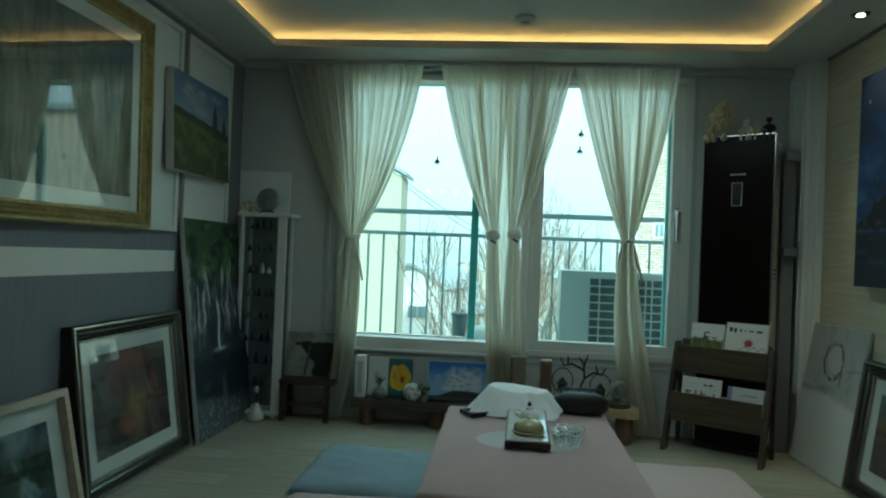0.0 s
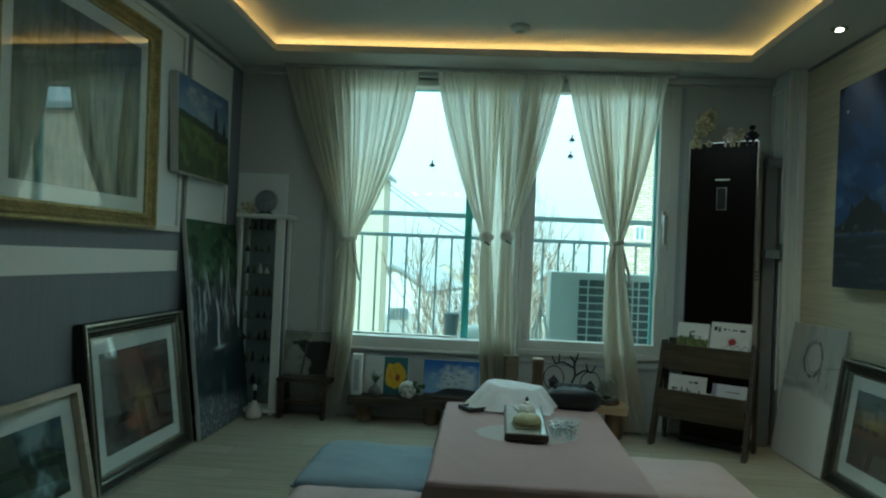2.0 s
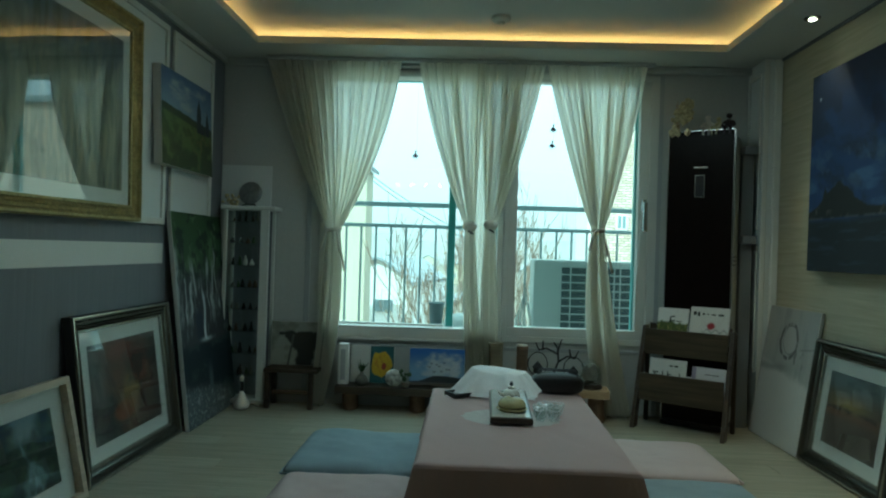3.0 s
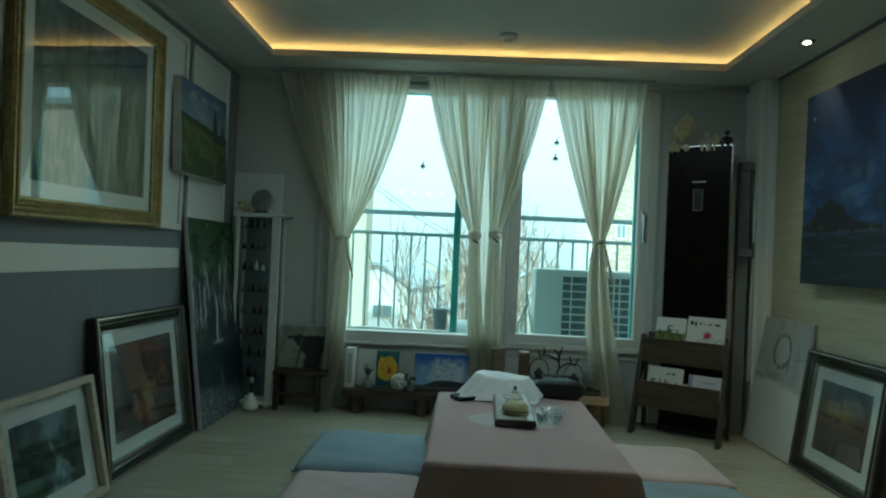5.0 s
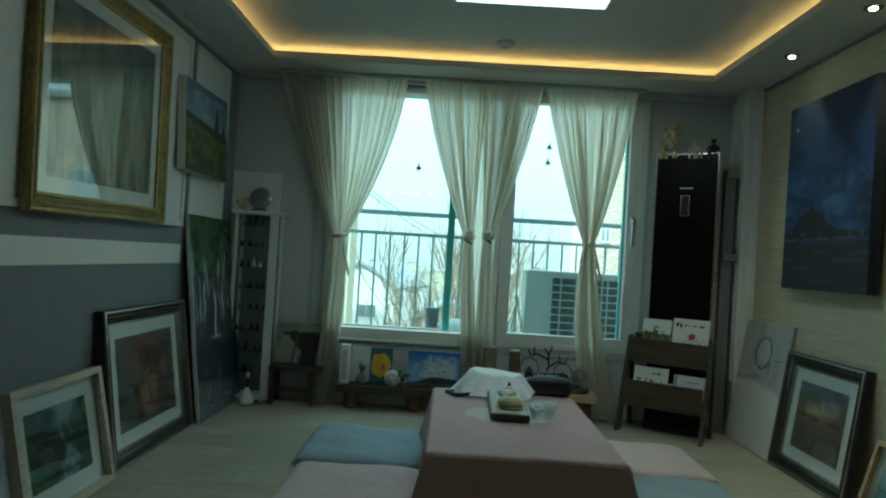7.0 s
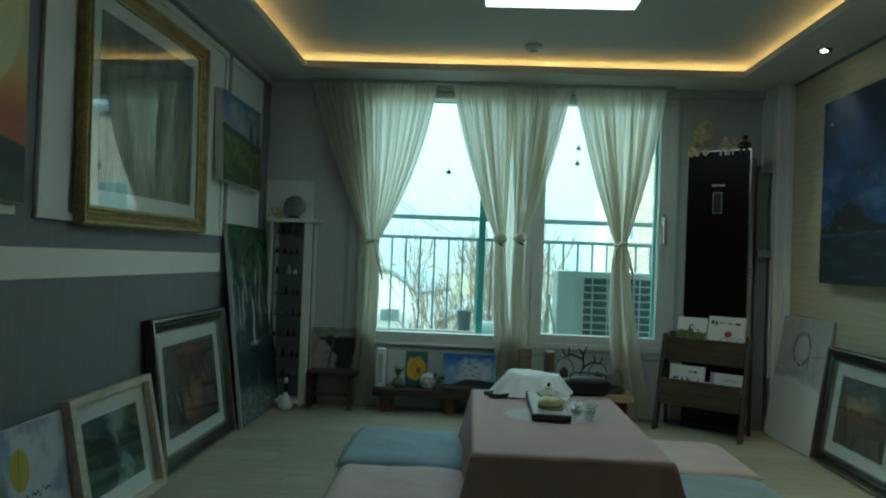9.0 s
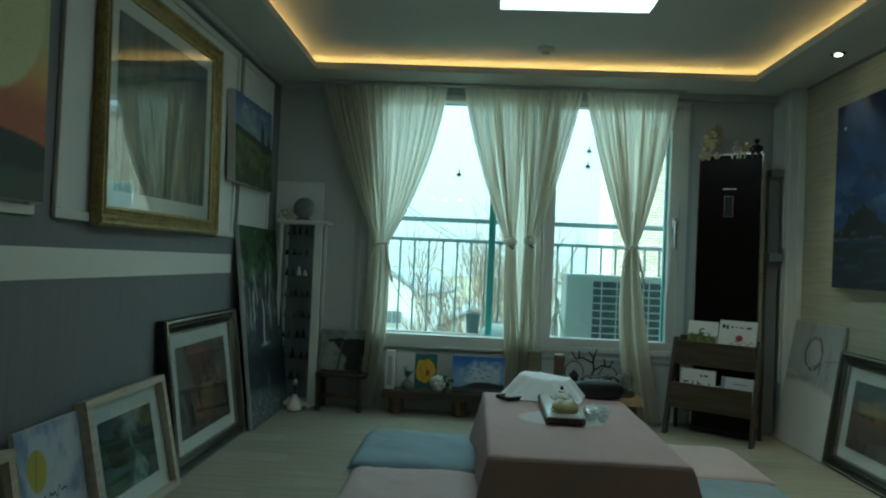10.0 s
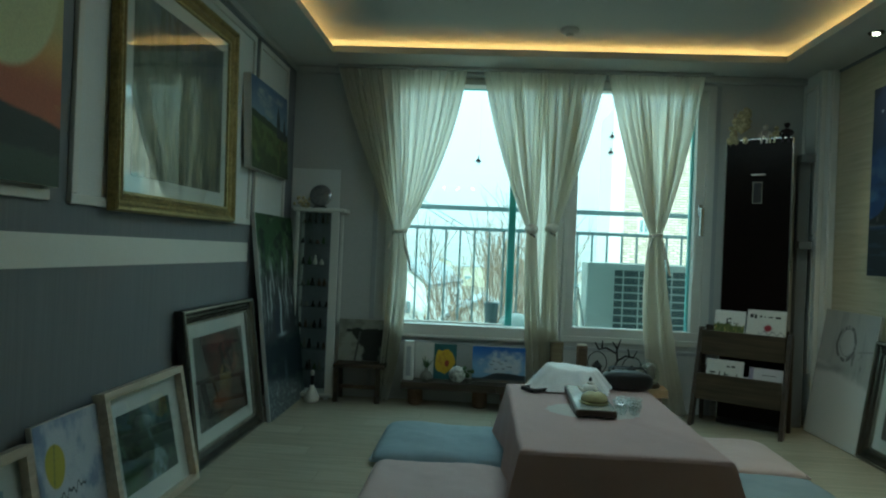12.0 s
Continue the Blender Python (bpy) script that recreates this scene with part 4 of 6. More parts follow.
w2 = thing("window_2", "pale framed hinged window with a lever handle", "window", kind="structure")
bars("window_frame", [(O2[0], O2[1], NY - 0.02, NY + 0.10, 0.46, 0.50), (O2[0], O2[1], NY - 0.02, NY + 0.10, 2.225, 2.26), (O2[0], O2[0] + 0.03, NY - 0.02, NY + 0.10, 0.50, 2.225), (O2[1] - 0.055, O2[1], NY - 0.02, NY + 0.10, 0.50, 2.225)], M["frame_pvc"], w2)
bars("sash", [(O2[0] + 0.03, O2[1] - 0.055, NY - 0.005, NY + 0.08, 0.50, 0.56), (O2[0] + 0.03, O2[1] - 0.055, NY - 0.005, NY + 0.08, 2.208, 2.225), (O2[0] + 0.03, O2[0] + 0.085, NY - 0.005, NY + 0.08, 0.56, 2.208), (1.08, O2[1] - 0.055, NY - 0.005, NY + 0.08, 0.56, 2.208)], M["frame_pvc"], w2)
bars("inner_bead", [(1.062, 1.08, NY + 0.05, NY + 0.078, 0.56, 2.208)], M["sash_teal"], w2, 0.002)
g = part("pane", bx(0.285, 1.08, NY + 0.06, NY + 0.064, 0.56, 2.208), M["win_glass"], w2)
g.visible_shadow = False
hb = bmesh.new()
box(hb, 1.10, 1.132, NY - 0.025, NY - 0.006, 1.36, 1.44, 0.006)
box(hb, 1.104, 1.128, NY - 0.06, NY - 0.025, 1.385, 1.415, 0.006)
box(hb, 1.10, 1.13, NY - 0.075, NY - 0.05, 1.22, 1.42, 0.008)
part("handle", hb, M["chrome"], w2, "pale lever handle")
part("pull_cord", tube(bmesh.new(), [(1.09, NY - 0.03, 1.30), (1.085, NY - 0.03, 1.0), (1.075, NY - 0.03, 0.9)], 0.004), M["trim_white"], w2)

# ---- curtains ----
tagged(part("curtain_rail", bx(-1.42, 1.14, NY - 0.12, NY - 0.07, 2.300, 2.3195, 0.004), M["wall_grey"]), "grey curtain rail over the windows", "curtain rail")


def curtain(top, knot, zk, mid, foot, zf, folds, seed, bow, yc=4.325, zt=2.299):
    nu, nv = 400, 70
    rng = np.random.default_rng(seed)
    ph = rng.random(4) * 6.28
    u = np.linspace(0, 1, nu + 1)[None]
    s = np.linspace(0, 1, nv + 1)[:, None]
    z = zt + (zf - zt) * s
    sk = (zt - zk) / (zt - zf)
    k = np.clip(s / sk, 0, 1)
    d = np.clip((s - sk) / (1 - sk), 0, 1)
    kl, kr = (b * k + (1 - b) * k * k for b in bow)

    def below(a, m, b):
        # a smooth line through the knot, the belly and the foot
        return a + (4 * m - 3 * a - b) * d + (2 * a + 2 * b - 4 * m) * d * d

    left = np.where(s < sk, top[0] + (knot[0] - top[0]) * kl, below(knot[0], mid[0], foot[0]))
    right = np.where(s < sk, top[1] + (knot[1] - top[1]) * kr, below(knot[1], mid[1], foot[1]))
    warp = u + 0.018 * np.sin(2 * np.pi * 2 * u + ph[0]) + 0.012 * np.sin(2 * np.pi * 5 * u + ph[1] + 2 * s)
    warp = (warp - warp[:, :1]) / (warp[:, -1:] - warp[:, :1])
    x = left + (right - left) * warp
    # shallow gathers at the heading run into fewer, deeper folds below
    amp = 0.012 + 0.034 * np.sin(np.pi * np.clip(k, 0, 1) * 0.8) * (1 - 0.35 * k) + 0.012 * d
    swing = 2 * np.pi * folds * (u + 0.02 * np.sin(2 * np.pi * 3 * u + ph[0])) + ph[2] + 0.4 * np.sin(2 * s)
    crest = np.abs(np.sin(swing * 0.5)) ** 0.8 * 2 - 1.25
    wave = crest + 0.55 * np.sin(2 * np.pi * folds * 0.43 * u + ph[3]) + 0.30 * np.sin(2 * np.pi * folds * 1.7 * u + ph[1] + s) + 0.35 * np.sin(2 * np.pi * folds * 3.1 * u + ph[0]) * (1 - k) ** 2
    near = np.exp(-((z - zk) / 0.05) ** 2)
    y = yc + amp * wave * (1 - 0.5 * near)
    x = x + 0.25 * amp * np.sin(np.pi * u) * np.cos(swing) * np.minimum(1, (right - left) / 0.3)
    zz = z + 0 * u + (s > 0.97) * 0.006 * np.sin(2 * np.pi * folds * u)
    co = np.stack((x, y, zz), -1).reshape(-1, 3)
    i = (np.arange(nv)[:, None] * (nu + 1) + np.arange(nu)[None]).reshape(-1)
    me = bpy.data.meshes.new("drape")
    me.from_pydata(co.tolist(), [], np.stack((i, i + 1, i + nu + 2, i + nu + 1), -1).tolist())
    me.materials.append(M["curtain"])
    me.shade_smooth()
    return me


def ribbon_tie(parent, x, z, half, side):
    b = bmesh.new()
    lathe(b, [(half, -0.012), (half + 0.006, -0.008), (half + 0.006, 0.008), (half, 0.012)], 20, (0, 0, 0))
    for v in b.verts:
        v.co = Vector((x + v.co.x, 4.325 + v.co.y * 0.9, z + v.co.z + 0.15 * v.co.x * side))
    part("tie_band", b, M["rosette"], parent, smooth=True)
    b = bmesh.new()
    for side, dx, ln in ((side, 0.02, 0.16), (side, 0.045, 0.27), (-side, 0.03, 0.13)):
        p = [(x + side * (half * 0.6 + dx * t * 1.4), 4.27 - 0.01 * t, z - ln * t) for t in np.linspace(0, 1, 6)]
        tube(b, p, [0.004, 0.006, 0.008, 0.009, 0.009, 0.006])
    part("tie_tail", b, M["rosette"], parent, smooth=True)


def rosette_tie(parent, x, z, r):
    b = bmesh.new()
    lathe(b, [(0.3 * r, -0.75 * r), (0.85 * r, -0.5 * r), (1.0 * r, 0), (0.85 * r, 0.5 * r), (0.3 * r, 0.75 * r)], 18, (x, 4.315, z), lambda a, q: 1 + 0.10 * math.cos(6 * a + q * 60))
    part("rosette", b, M["rosette"], parent, smooth=True)
    b = bmesh.new()
    for k in range(3):
        blob(b, (x + (k - 1) * 0.012 + 0.008, 4.27, z - 0.035 - 0.006 * k), 0.008, sub=1, seed=k)
    part("bead", b, M["ink"], parent, "dark bead")


for name_label, top, knot, zk, mid, foot, zf, folds, seed, kind, bow in (
        ("sheer ivory curtain tied back with a ribbon", (-1.415, -0.520), (-0.985, -0.895), 1.175, (-1.02, -0.885), (-1.055, -0.975), 0.015, 17, 1, "ribbon", (0.8, 0.35)),
        ("sheer ivory curtain gathered in a cloth rosette", (-0.405, 0.03), (-0.07, -0.004), 1.222, (-0.06, 0.045), (-0.01, 0.11), 0.03, 11, 2, "rosette", (0.6, 0.9)),
        ("sheer ivory curtain gathered in a cloth rosette", (0.0, 0.432), (0.065, 0.135), 1.235, (0.05, 0.165), (0.08, 0.205), 0.03, 11, 3, "rosette", (0.9, 0.7)),
        ("sheer ivory curtain tied back with a ribbon", (0.442, 1.095), (0.765, 0.840), 1.216, (0.745, 0.93), (0.845, 1.05), 0.015, 14, 4, "ribbon", (0.75, 0.65))):
    t = thing("curtain", name_label, "curtain", group="window curtains")
    o = new("drape", curtain(top, knot, zk, mid, foot, zf, folds, seed, bow))
    o.parent = t
    xm = (knot[0] + knot[1]) / 2
    if seed == 2:
        # the straight inner width that hangs untied between the two gathers
        b = bmesh.new()
        cols = [[b.verts.new((-0.045 + 0.13 * i / 24, 4.392 + 0.006 * math.sin(i * 1.1), z)) for z in (0.47, 1.0, 1.6, 2.298)] for i in range(25)]
        for p, q in zip(cols, cols[1:]):
            for j in range(3):
                b.faces.new((p[j], q[j], q[j + 1], p[j + 1]))
        part("inner_drape", b, M["curtain"], t, "flat untied strip of the sheer", smooth=True)
    if kind == "ribbon":
        ribbon_tie(t, xm, zk, (knot[1] - knot[0]) / 2 + 0.005, 1)
    else:
        rosette_tie(t, xm, zk, 0.045)

for x, z in ((-0.42, 1.70), (0.505, 1.90), (0.50, 1.79)):
    t = thing("bird_charm", "small dark bird charm on a thread in the window", "ornament", group="window charms")
    b = bmesh.new()
    blob(b, (x, NY + 0.02, z), 0.015, (0.75, 0.45, 1.0), 2, 0.3, x)
    blob(b, (x + 0.002, NY + 0.02, z + 0.024), 0.008, (0.8, 0.6, 1.2), 1)
    for side in (-1, 1):
        tube(b, [(x + side * 0.004, NY + 0.02, z + 0.004), (x + side * 0.015, NY + 0.018, z - 0.004), (x + side * 0.019, NY + 0.018, z - 0.016)], [0.004, 0.005, 0.002])
        tube(b, [(x + side * 0.005, NY + 0.02, z - 0.010), (x + side * 0.008, NY + 0.02, z - 0.026)], [0.004, 0.002])
    part("body", b, M["ink"], t)
    part("thread", tube(bmesh.new(), [(x + 0.008, NY + 0.02, z + 0.02), (x + 0.008, NY + 0.02, 2.2)], 0.0006, 3), M["lace"], t)

# ---- lights and fittings on the ceiling ----
pl = thing("ceiling_panel_light", "bright flat white ceiling panel light", "ceiling light")
part("frame", ring_frame(0.78, 0.78, [(0, 0), (0, -0.045), (0.012, -0.048), (0.016, -0.03)]), M["trim_white"], pl)
part("diffuser", bx(-0.376, 0.376, -0.042, -0.006, 0.014, 0.766, 0.004), M["panel_light"], pl, "glowing diffuser")
pl.matrix_world = Matrix.Translation((0.175, 2.26, TZ)) @ Matrix(((1, 0, 0, 0), (0, 0, 1, 0), (0, 1, 0, 0), (0, 0, 0, 1)))
sd = thing("smoke_detector", "small white detector on the ceiling", "detector", pose(0.108, 3.78, TZ - 0.045))
part("base", lathe(bmesh.new(), [(0.034, 0.014), (0.045, 0.02), (0.055, 0.03), (0.055, 0.0455)], 24), M["trim_white"], sd)
part("head", lathe(bmesh.new(), [(0.012, 0.0), (0.022, 0.004), (0.024, 0.014)], 20), M["ac_body"], sd, "pale sensor head")
for k, y in enumerate((3.42, 2.68, 1.9)):
    t = thing("downlight", "small round recessed ceiling spotlight, lit", "downlight", pose(1.70, y, CZ), group="spotlights")
    part("rim", lathe(bmesh.new(), [(0.020, -0.001), (0.023, -0.006), (0.037, -0.007), (0.041, 0.0)], 24), M["silver_dark"], t)
    part("bulb", lathe(bmesh.new(), [(0.008, -0.013), (0.014, -0.012), (0.0195, -0.008)], 20), M["spot_light"], t, "glowing bulb")
    ld = bpy.data.lights.new("downlight", "SPOT")
    ld.energy, ld.color, ld.spot_size, ld.spot_blend, ld.shadow_soft_size = 3.6, (1.0, 0.78, 0.48), radians(75), 0.6, 0.02
    lo = new("downlight_lamp", ld)
    lo.parent = t
    lo.location = (0, 0, -0.03)

tl_ = thing("track_light", "short ceiling rail with four small lit bulbs", "ceiling light", pose(-1.0, -3.35, CZ))
part("rail", bx(-0.48, 0.48, -0.015, 0.015, -0.022, 0.0, 0.003), M["trim_white"], tl_)
for x in (-0.39, -0.13, 0.13, 0.39):
    part("bulb", lathe(bmesh.new(), [(0.012, -0.10), (0.034, -0.085), (0.038, -0.065), (0.024, -0.04), (0.014, -0.022)], 16, (x, 0, 0)), M["bulb"], tl_, "glowing bulb", smooth=True)


# ---- pictures on and along the west wall ----
reeds = framed("large gilt framed picture of tall dry reeds behind glass", 1.165, 1.00, lean_left(WX + 0.018, 2.604, 1.00, WX + 0.004, 1.150) @ pose(0, 0, 0, 0, -0.6, 0), paint_reeds, M["gold"], 0.066, 0.040, 0.075, nx=240, liner=M["gold_edge"], side=M["gold"])
canvas("unframed landscape of a green field under blue sky", 0.70, 0.53, lean_left(WX + 0.03, 3.705, 0.53, WX + 0.005, 1.47), paint_field, 0.045, nx=140)
canvas("unframed sunset painting with dark hill", 0.72, 0.92, lean_left(WX + 0.02, 1.33, 0.92, WX + 0.005, 1.19), paint_sunset, 0.03, nx=110)
framed("dark silver framed autumn picture leaning on the wall", 0.92, 0.73, lean_left(-1.635, 3.085, 0.73, -1.735), paint_autumn, M["silver_dark"], 0.066, 0.045, 0.075, nx=120, liner=M["silver"])
framed("pale wood framed picture of a stream leaning on the wall", 0.62, 0.50, lean_left(-1.60, 2.252, 0.50, -1.70), paint_stream, M["wood_pale"], 0.028, 0.045, 0.075, nx=120)
canvas("unframed small canvas with a yellow leaf and pale sky", 0.37, 0.47, lean_left(-1.62, 1.785, 0.47, -1.705), paint_leaf_sky, 0.02, nx=110)
framed("pale wood framed small picture leaning on the wall", 0.40, 0.44, lean_left(-1.60, 1.345, 0.44, -1.68), paint_bay, M["wood_pale"], 0.03, 0.04, 0.07, nx=50)
canvas("tall unframed waterfall painting leaning on the wall", 0.76, 1.24, lean_left(-1.585, 3.95, 1.24, -1.735), paint_falls, 0.025, M["wall_grey"], nx=170)


# ---- pictures on and along the east wall ----
canvas("large deep blue night sea painting, unframed", 0.82, 1.05, lean_right(EX - 0.034, 3.20, 1.05, EX - 0.026, 1.01), paint_night, 0.055, M["canvas_dark"], nx=130)
canvas("tall pale canvas with a grey ink ring, leaning on the wall", 0.565, 0.79, lean_right(1.762, 3.853, 0.79, 1.884, turn=2), paint_brush_ring, 0.02, nx=110)
framed("dark silver framed dawn picture leaning on the wall", 0.74, 0.65, lean_right(1.795, 3.19, 0.65, 1.884), paint_dawn, M["silver_dark"], 0.066, 0.045, 0.075, nx=90, liner=M["silver"])
framed("pale wood framed small seascape leaning on the wall", 0.42, 0.36, lean_right(1.78, 2.52, 0.36, 1.88), paint_bay, M["wood_light"], 0.022, 0.03, 0.05, nx=70)


# ---- table and what lies on it ----
tb = thing("low_table", "low tea table hidden under a long cloth", "table", pose(0.175, 2.72, 0))
part("tabletop", bx(-0.355, 0.355, -0.61, 0.61, 0.315, 0.343, 0.004), M["wood_mid"], tb)
for sx in (-1, 1):
    for sy in (-1, 1):
        part("leg", bx(sx * 0.30 - 0.025, sx * 0.30 + 0.025, sy * 0.55 - 0.025, sy * 0.55 + 0.025, 0, 0.315, 0.004), M["wood_mid"], tb)


def draped_cloth():
    bm = bmesh.new()
    X0, X1, Y0, Y1, Z = -0.20, 0.552, 2.09, 3.35, 0.348
    n = 40
    ring = []
    for k in range(4 * n):
        e, q = divmod(k, n)
        q /= n
        p = ((X0 + (X1 - X0) * q, Y0), (X1, Y0 + (Y1 - Y0) * q), (X1 - (X1 - X0) * q, Y1), (X0, Y1 - (Y1 - Y0) * q))[e]
        ring.append(Vector((p[0], p[1], 0)))
    c = Vector(((X0 + X1) / 2, (Y0 + Y1) / 2, 0))
    rows = []
    for j, (drop, out) in enumerate(((0.0, -0.012), (-0.004, -0.003), (-0.014, 0.002), (-0.07, 0.006), (-0.14, 0.013), (-0.21, 0.02), (-0.28, 0.026))):
        row = []
        for k, p in enumerate(ring):
            e, q = divmod(k, n)
            q /= n
            dirn = Vector(((0, -1, 0), (1, 0, 0), (0, 1, 0), (-1, 0, 0))[e])
            corner = max(0.0, 1 - min(q, 1 - q) / 0.10)
            diag = Vector((math.copysign(1, p.x - c.x), math.copysign(1, p.y - c.y), 0)) * 0.7
            fold = 0.012 * math.sin(q * 17 + e * 2.1) * (-drop / 0.28)
            wave = (dirn * (1 - corner) + diag * corner).normalized()
            o = out + fold + corner ** 2 * 0.085 * (-drop / 0.28)
            dz = drop - corner * 0.04 * (-drop / 0.28)
            row.append(bm.verts.new(p + wave * o + Vector((0, 0, Z + dz + 0.003 * noise.noise(p * 7)))))
        rows.append(row)
    m = 4 * n
    for a, b in zip(rows, rows[1:]):
        for k in range(m):
            bm.faces.new((a[k], b[k], b[(k + 1) % m], a[(k + 1) % m]))
    # the flat top as a grid stitched to the ring
    top = bm.faces.new(rows[0])
    return bm


tagged(part("tablecloth", draped_cloth(), M["cloth_mauve"], smooth=False), "dusty pink tablecloth hanging over the low table", "tablecloth")

tray = thing("tea_board", "long pale weathered wooden tea board with dark sides", "tray", pose(0.165, 2.905, 0.352, 0, 0, -1.5))
part("slab", bx(-0.088, 0.088, -0.29, 0.29, 0.006, 0.034, 0.006), M["wood_dark"], tray)
part("top_glaze", bx(-0.080, 0.080, -0.282, 0.282, 0.033, 0.037, 0.002), material("board_top", (0.56, 0.57, 0.53), 0.14, coat=0.6, vary=0.25, scale=14, bump=0.2), tray, "pale glossy worn top")
for sy in (-0.22, 0.22):
    part("foot", bx(-0.07, 0.07, sy - 0.02, sy + 0.02, 0, 0.006, 0.001), M["wood_dark"], tray)
bowl = thing("lidded_bowl", "yellow green celadon bowl with a lid", "bowl", pose(0.165, 2.735, 0.389))
part("saucer", lathe(bmesh.new(), [(0.03, 0.0), (0.06, 0.004), (0.066, 0.010), (0.060, 0.011)], 28), M["celadon"], bowl, smooth=True)
part("bowl_body", lathe(bmesh.new(), [(0.04, 0.010), (0.058, 0.016), (0.060, 0.026), (0.050, 0.045), (0.030, 0.055), (0.010, 0.058)], 28), M["celadon"], bowl, smooth=True)
part("knob", lathe(bmesh.new(), [(0.008, 0.056), (0.012, 0.064), (0.006, 0.072)], 14), M["ceramic"], bowl, smooth=True)
jar = thing("small_teapot", "small white teapot with a dark knob", "teapot", pose(0.172, 2.90, 0.389))
part("pot_body", lathe(bmesh.new(), [(0.022, 0), (0.038, 0.012), (0.040, 0.034), (0.028, 0.056), (0.014, 0.062)], 24), M["ceramic"], jar, smooth=True)
part("lid", lathe(bmesh.new(), [(0.018, 0.060), (0.016, 0.068), (0.006, 0.073)], 16), M["ceramic"], jar, smooth=True)
part("knob", lathe(bmesh.new(), [(0.005, 0.072), (0.009, 0.080), (0.003, 0.092)], 12), M["ink"], jar, "dark knob", smooth=True)
part("spout", tube(bmesh.new(), [(-0.030, -0.01, 0.03), (-0.050, -0.015, 0.038), (-0.060, -0.018, 0.050)], [0.012, 0.008, 0.005]), M["ceramic"], jar, smooth=True)

cry = pane_material("cut_glass", (0.96, 0.985, 0.98), 1.7)
# opaque near-white for rims, ribs and feet, imitating the sparkle of cut glass
cut = material("glint_edge", (0.86, 0.90, 0.89), 0.12, 0.35, vary=0.25, scale=90, spec=1.0)
cup = thing("glass_cup", "small cut glass tea cup on lace", "cup", pose(0.285, 2.725, 0.3535), group="glass cups")
part("wall", lathe(bmesh.new(), [(0.016, 0.0), (0.019, 0.004), (0.026, 0.026), (0.031, 0.048), (0.028, 0.048), (0.022, 0.026), (0.012, 0.010)], 20), cry, cup).visible_shadow = False
part("rim", tube(bmesh.new(), [(0.0295 * math.cos(q), 0.0295 * math.sin(q), 0.048 + 0.002 * math.cos(5 * q)) for q in np.linspace(0, 2 * math.pi, 25)], 0.0018, 5), cut, cup, "scalloped rim in a pale glint colour")
for k in range(7):
    q = 2 * math.pi * k / 7
    part("glint_rib", tube(bmesh.new(), [(r * math.cos(q + 3 * z), r * math.sin(q + 3 * z), z) for r, z in ((0.018, 0.003), (0.0225, 0.015), (0.0265, 0.028), (0.0305, 0.045))], [0.0012, 0.0024, 0.0012, 0.0022], 4), cut, cup)
part("foot", lathe(bmesh.new(), [(0.017, 0.0), (0.018, 0.002), (0.013, 0.004)], 16), cut, cup)
for dx, dy in ((0.062, -0.005), (0.005, 0.060), (0.068, 0.062), (0.034, 0.122), (0.096, 0.115)):
    copy_thing(cup, pose(0.285 + dx * 0.9, 2.725 + dy, 0.3535, 0, 0, 400 * dx))


def lace_disc(x, y, rx, ry, rz):
    b = bmesh.new()
    ring, seg = [], 64
    for r in (0.25, 0.5, 0.75, 0.92, 1.0):
        ring.append([b.verts.new((rx * r * math.cos(2 * math.pi * k / seg) * (1 + (0.04 * math.cos(16 * 2 * math.pi * k / seg) if r == 1.0 else 0)), ry * r * math.sin(2 * math.pi * k / seg), 0.0012 * math.sin(k * 1.7 + r * 9) + 0.001)) for k in range(seg)])
    for a, c in zip(ring, ring[1:]):
        for k in range(seg):
            b.faces.new((a[k], a[(k + 1) % seg], c[(k + 1) % seg], c[k]))
    b.faces.new(ring[0])
    t = tagged(part("lace_doily", b, M["lace"]), "thin white lace mat lying on the tablecloth", "doily")
    t.matrix_world = pose(x, y, 0.3505, 0, 0, rz)


lace_disc(0.165, 2.76, 0.21, 0.15, 0)


def heap_cloth():
    b = bmesh.new()
    nx, ny = 60, 40
    grid = []
    for j in range(ny + 1):
        row = []
        for i in range(nx + 1):
            u, v = i / nx * 2 - 1, j / ny * 2 - 1
            h = min((u + 1.0) * 0.26, (1.02 - u) * 0.24 + 0.03 * v, (v + 1.0) * 0.19, (1 - v) * 0.34, 0.108 + 0.006 * v - 0.014 * u, (u + v + 1.5) * 0.15, (1.5 - u + v) * 0.13)
            for slope, at, deep in ((1.3, -0.35, 0.012), (-0.9, 0.25, 0.014), (0.35, -0.55, 0.010), (-2.2, 0.75, 0.010), (2.6, 0.15, 0.007)):
                h += deep * max(0.0, 1 - abs(u - at - slope * (v + 0.2) * 0.45) / 0.22) * (1 - abs(u) ** 4) * (0.4 - 0.6 * v if v < 0.4 else 0.16)
            h = max(0.0, h) + 0.005 * noise.noise(Vector((u * 2.6, v * 2.2, 0.4))) * (1 - u ** 4) * (1 - v ** 4)
            x = u * (0.215 + 0.025 * noise.noise(Vector((v * 2, 1, 0)))) + 0.018 * v
            y = v * (0.125 + 0.04 * noise.noise(Vector((u * 2.2, 4, 0))))
            row.append(b.verts.new((x, y, max(0.0, h) + 0.004)))
        grid.append(row)
    for j in range(ny):
        for i in range(nx):
            b.faces.new((grid[j][i], grid[j][i + 1], grid[j + 1][i + 1], grid[j + 1][i]))
    o = part("tea_cloth", b, M["cloth_white"], smooth=True)
    o.matrix_world = pose(0.115, 3.26, 0.350, 0, 0, -4)
    return o


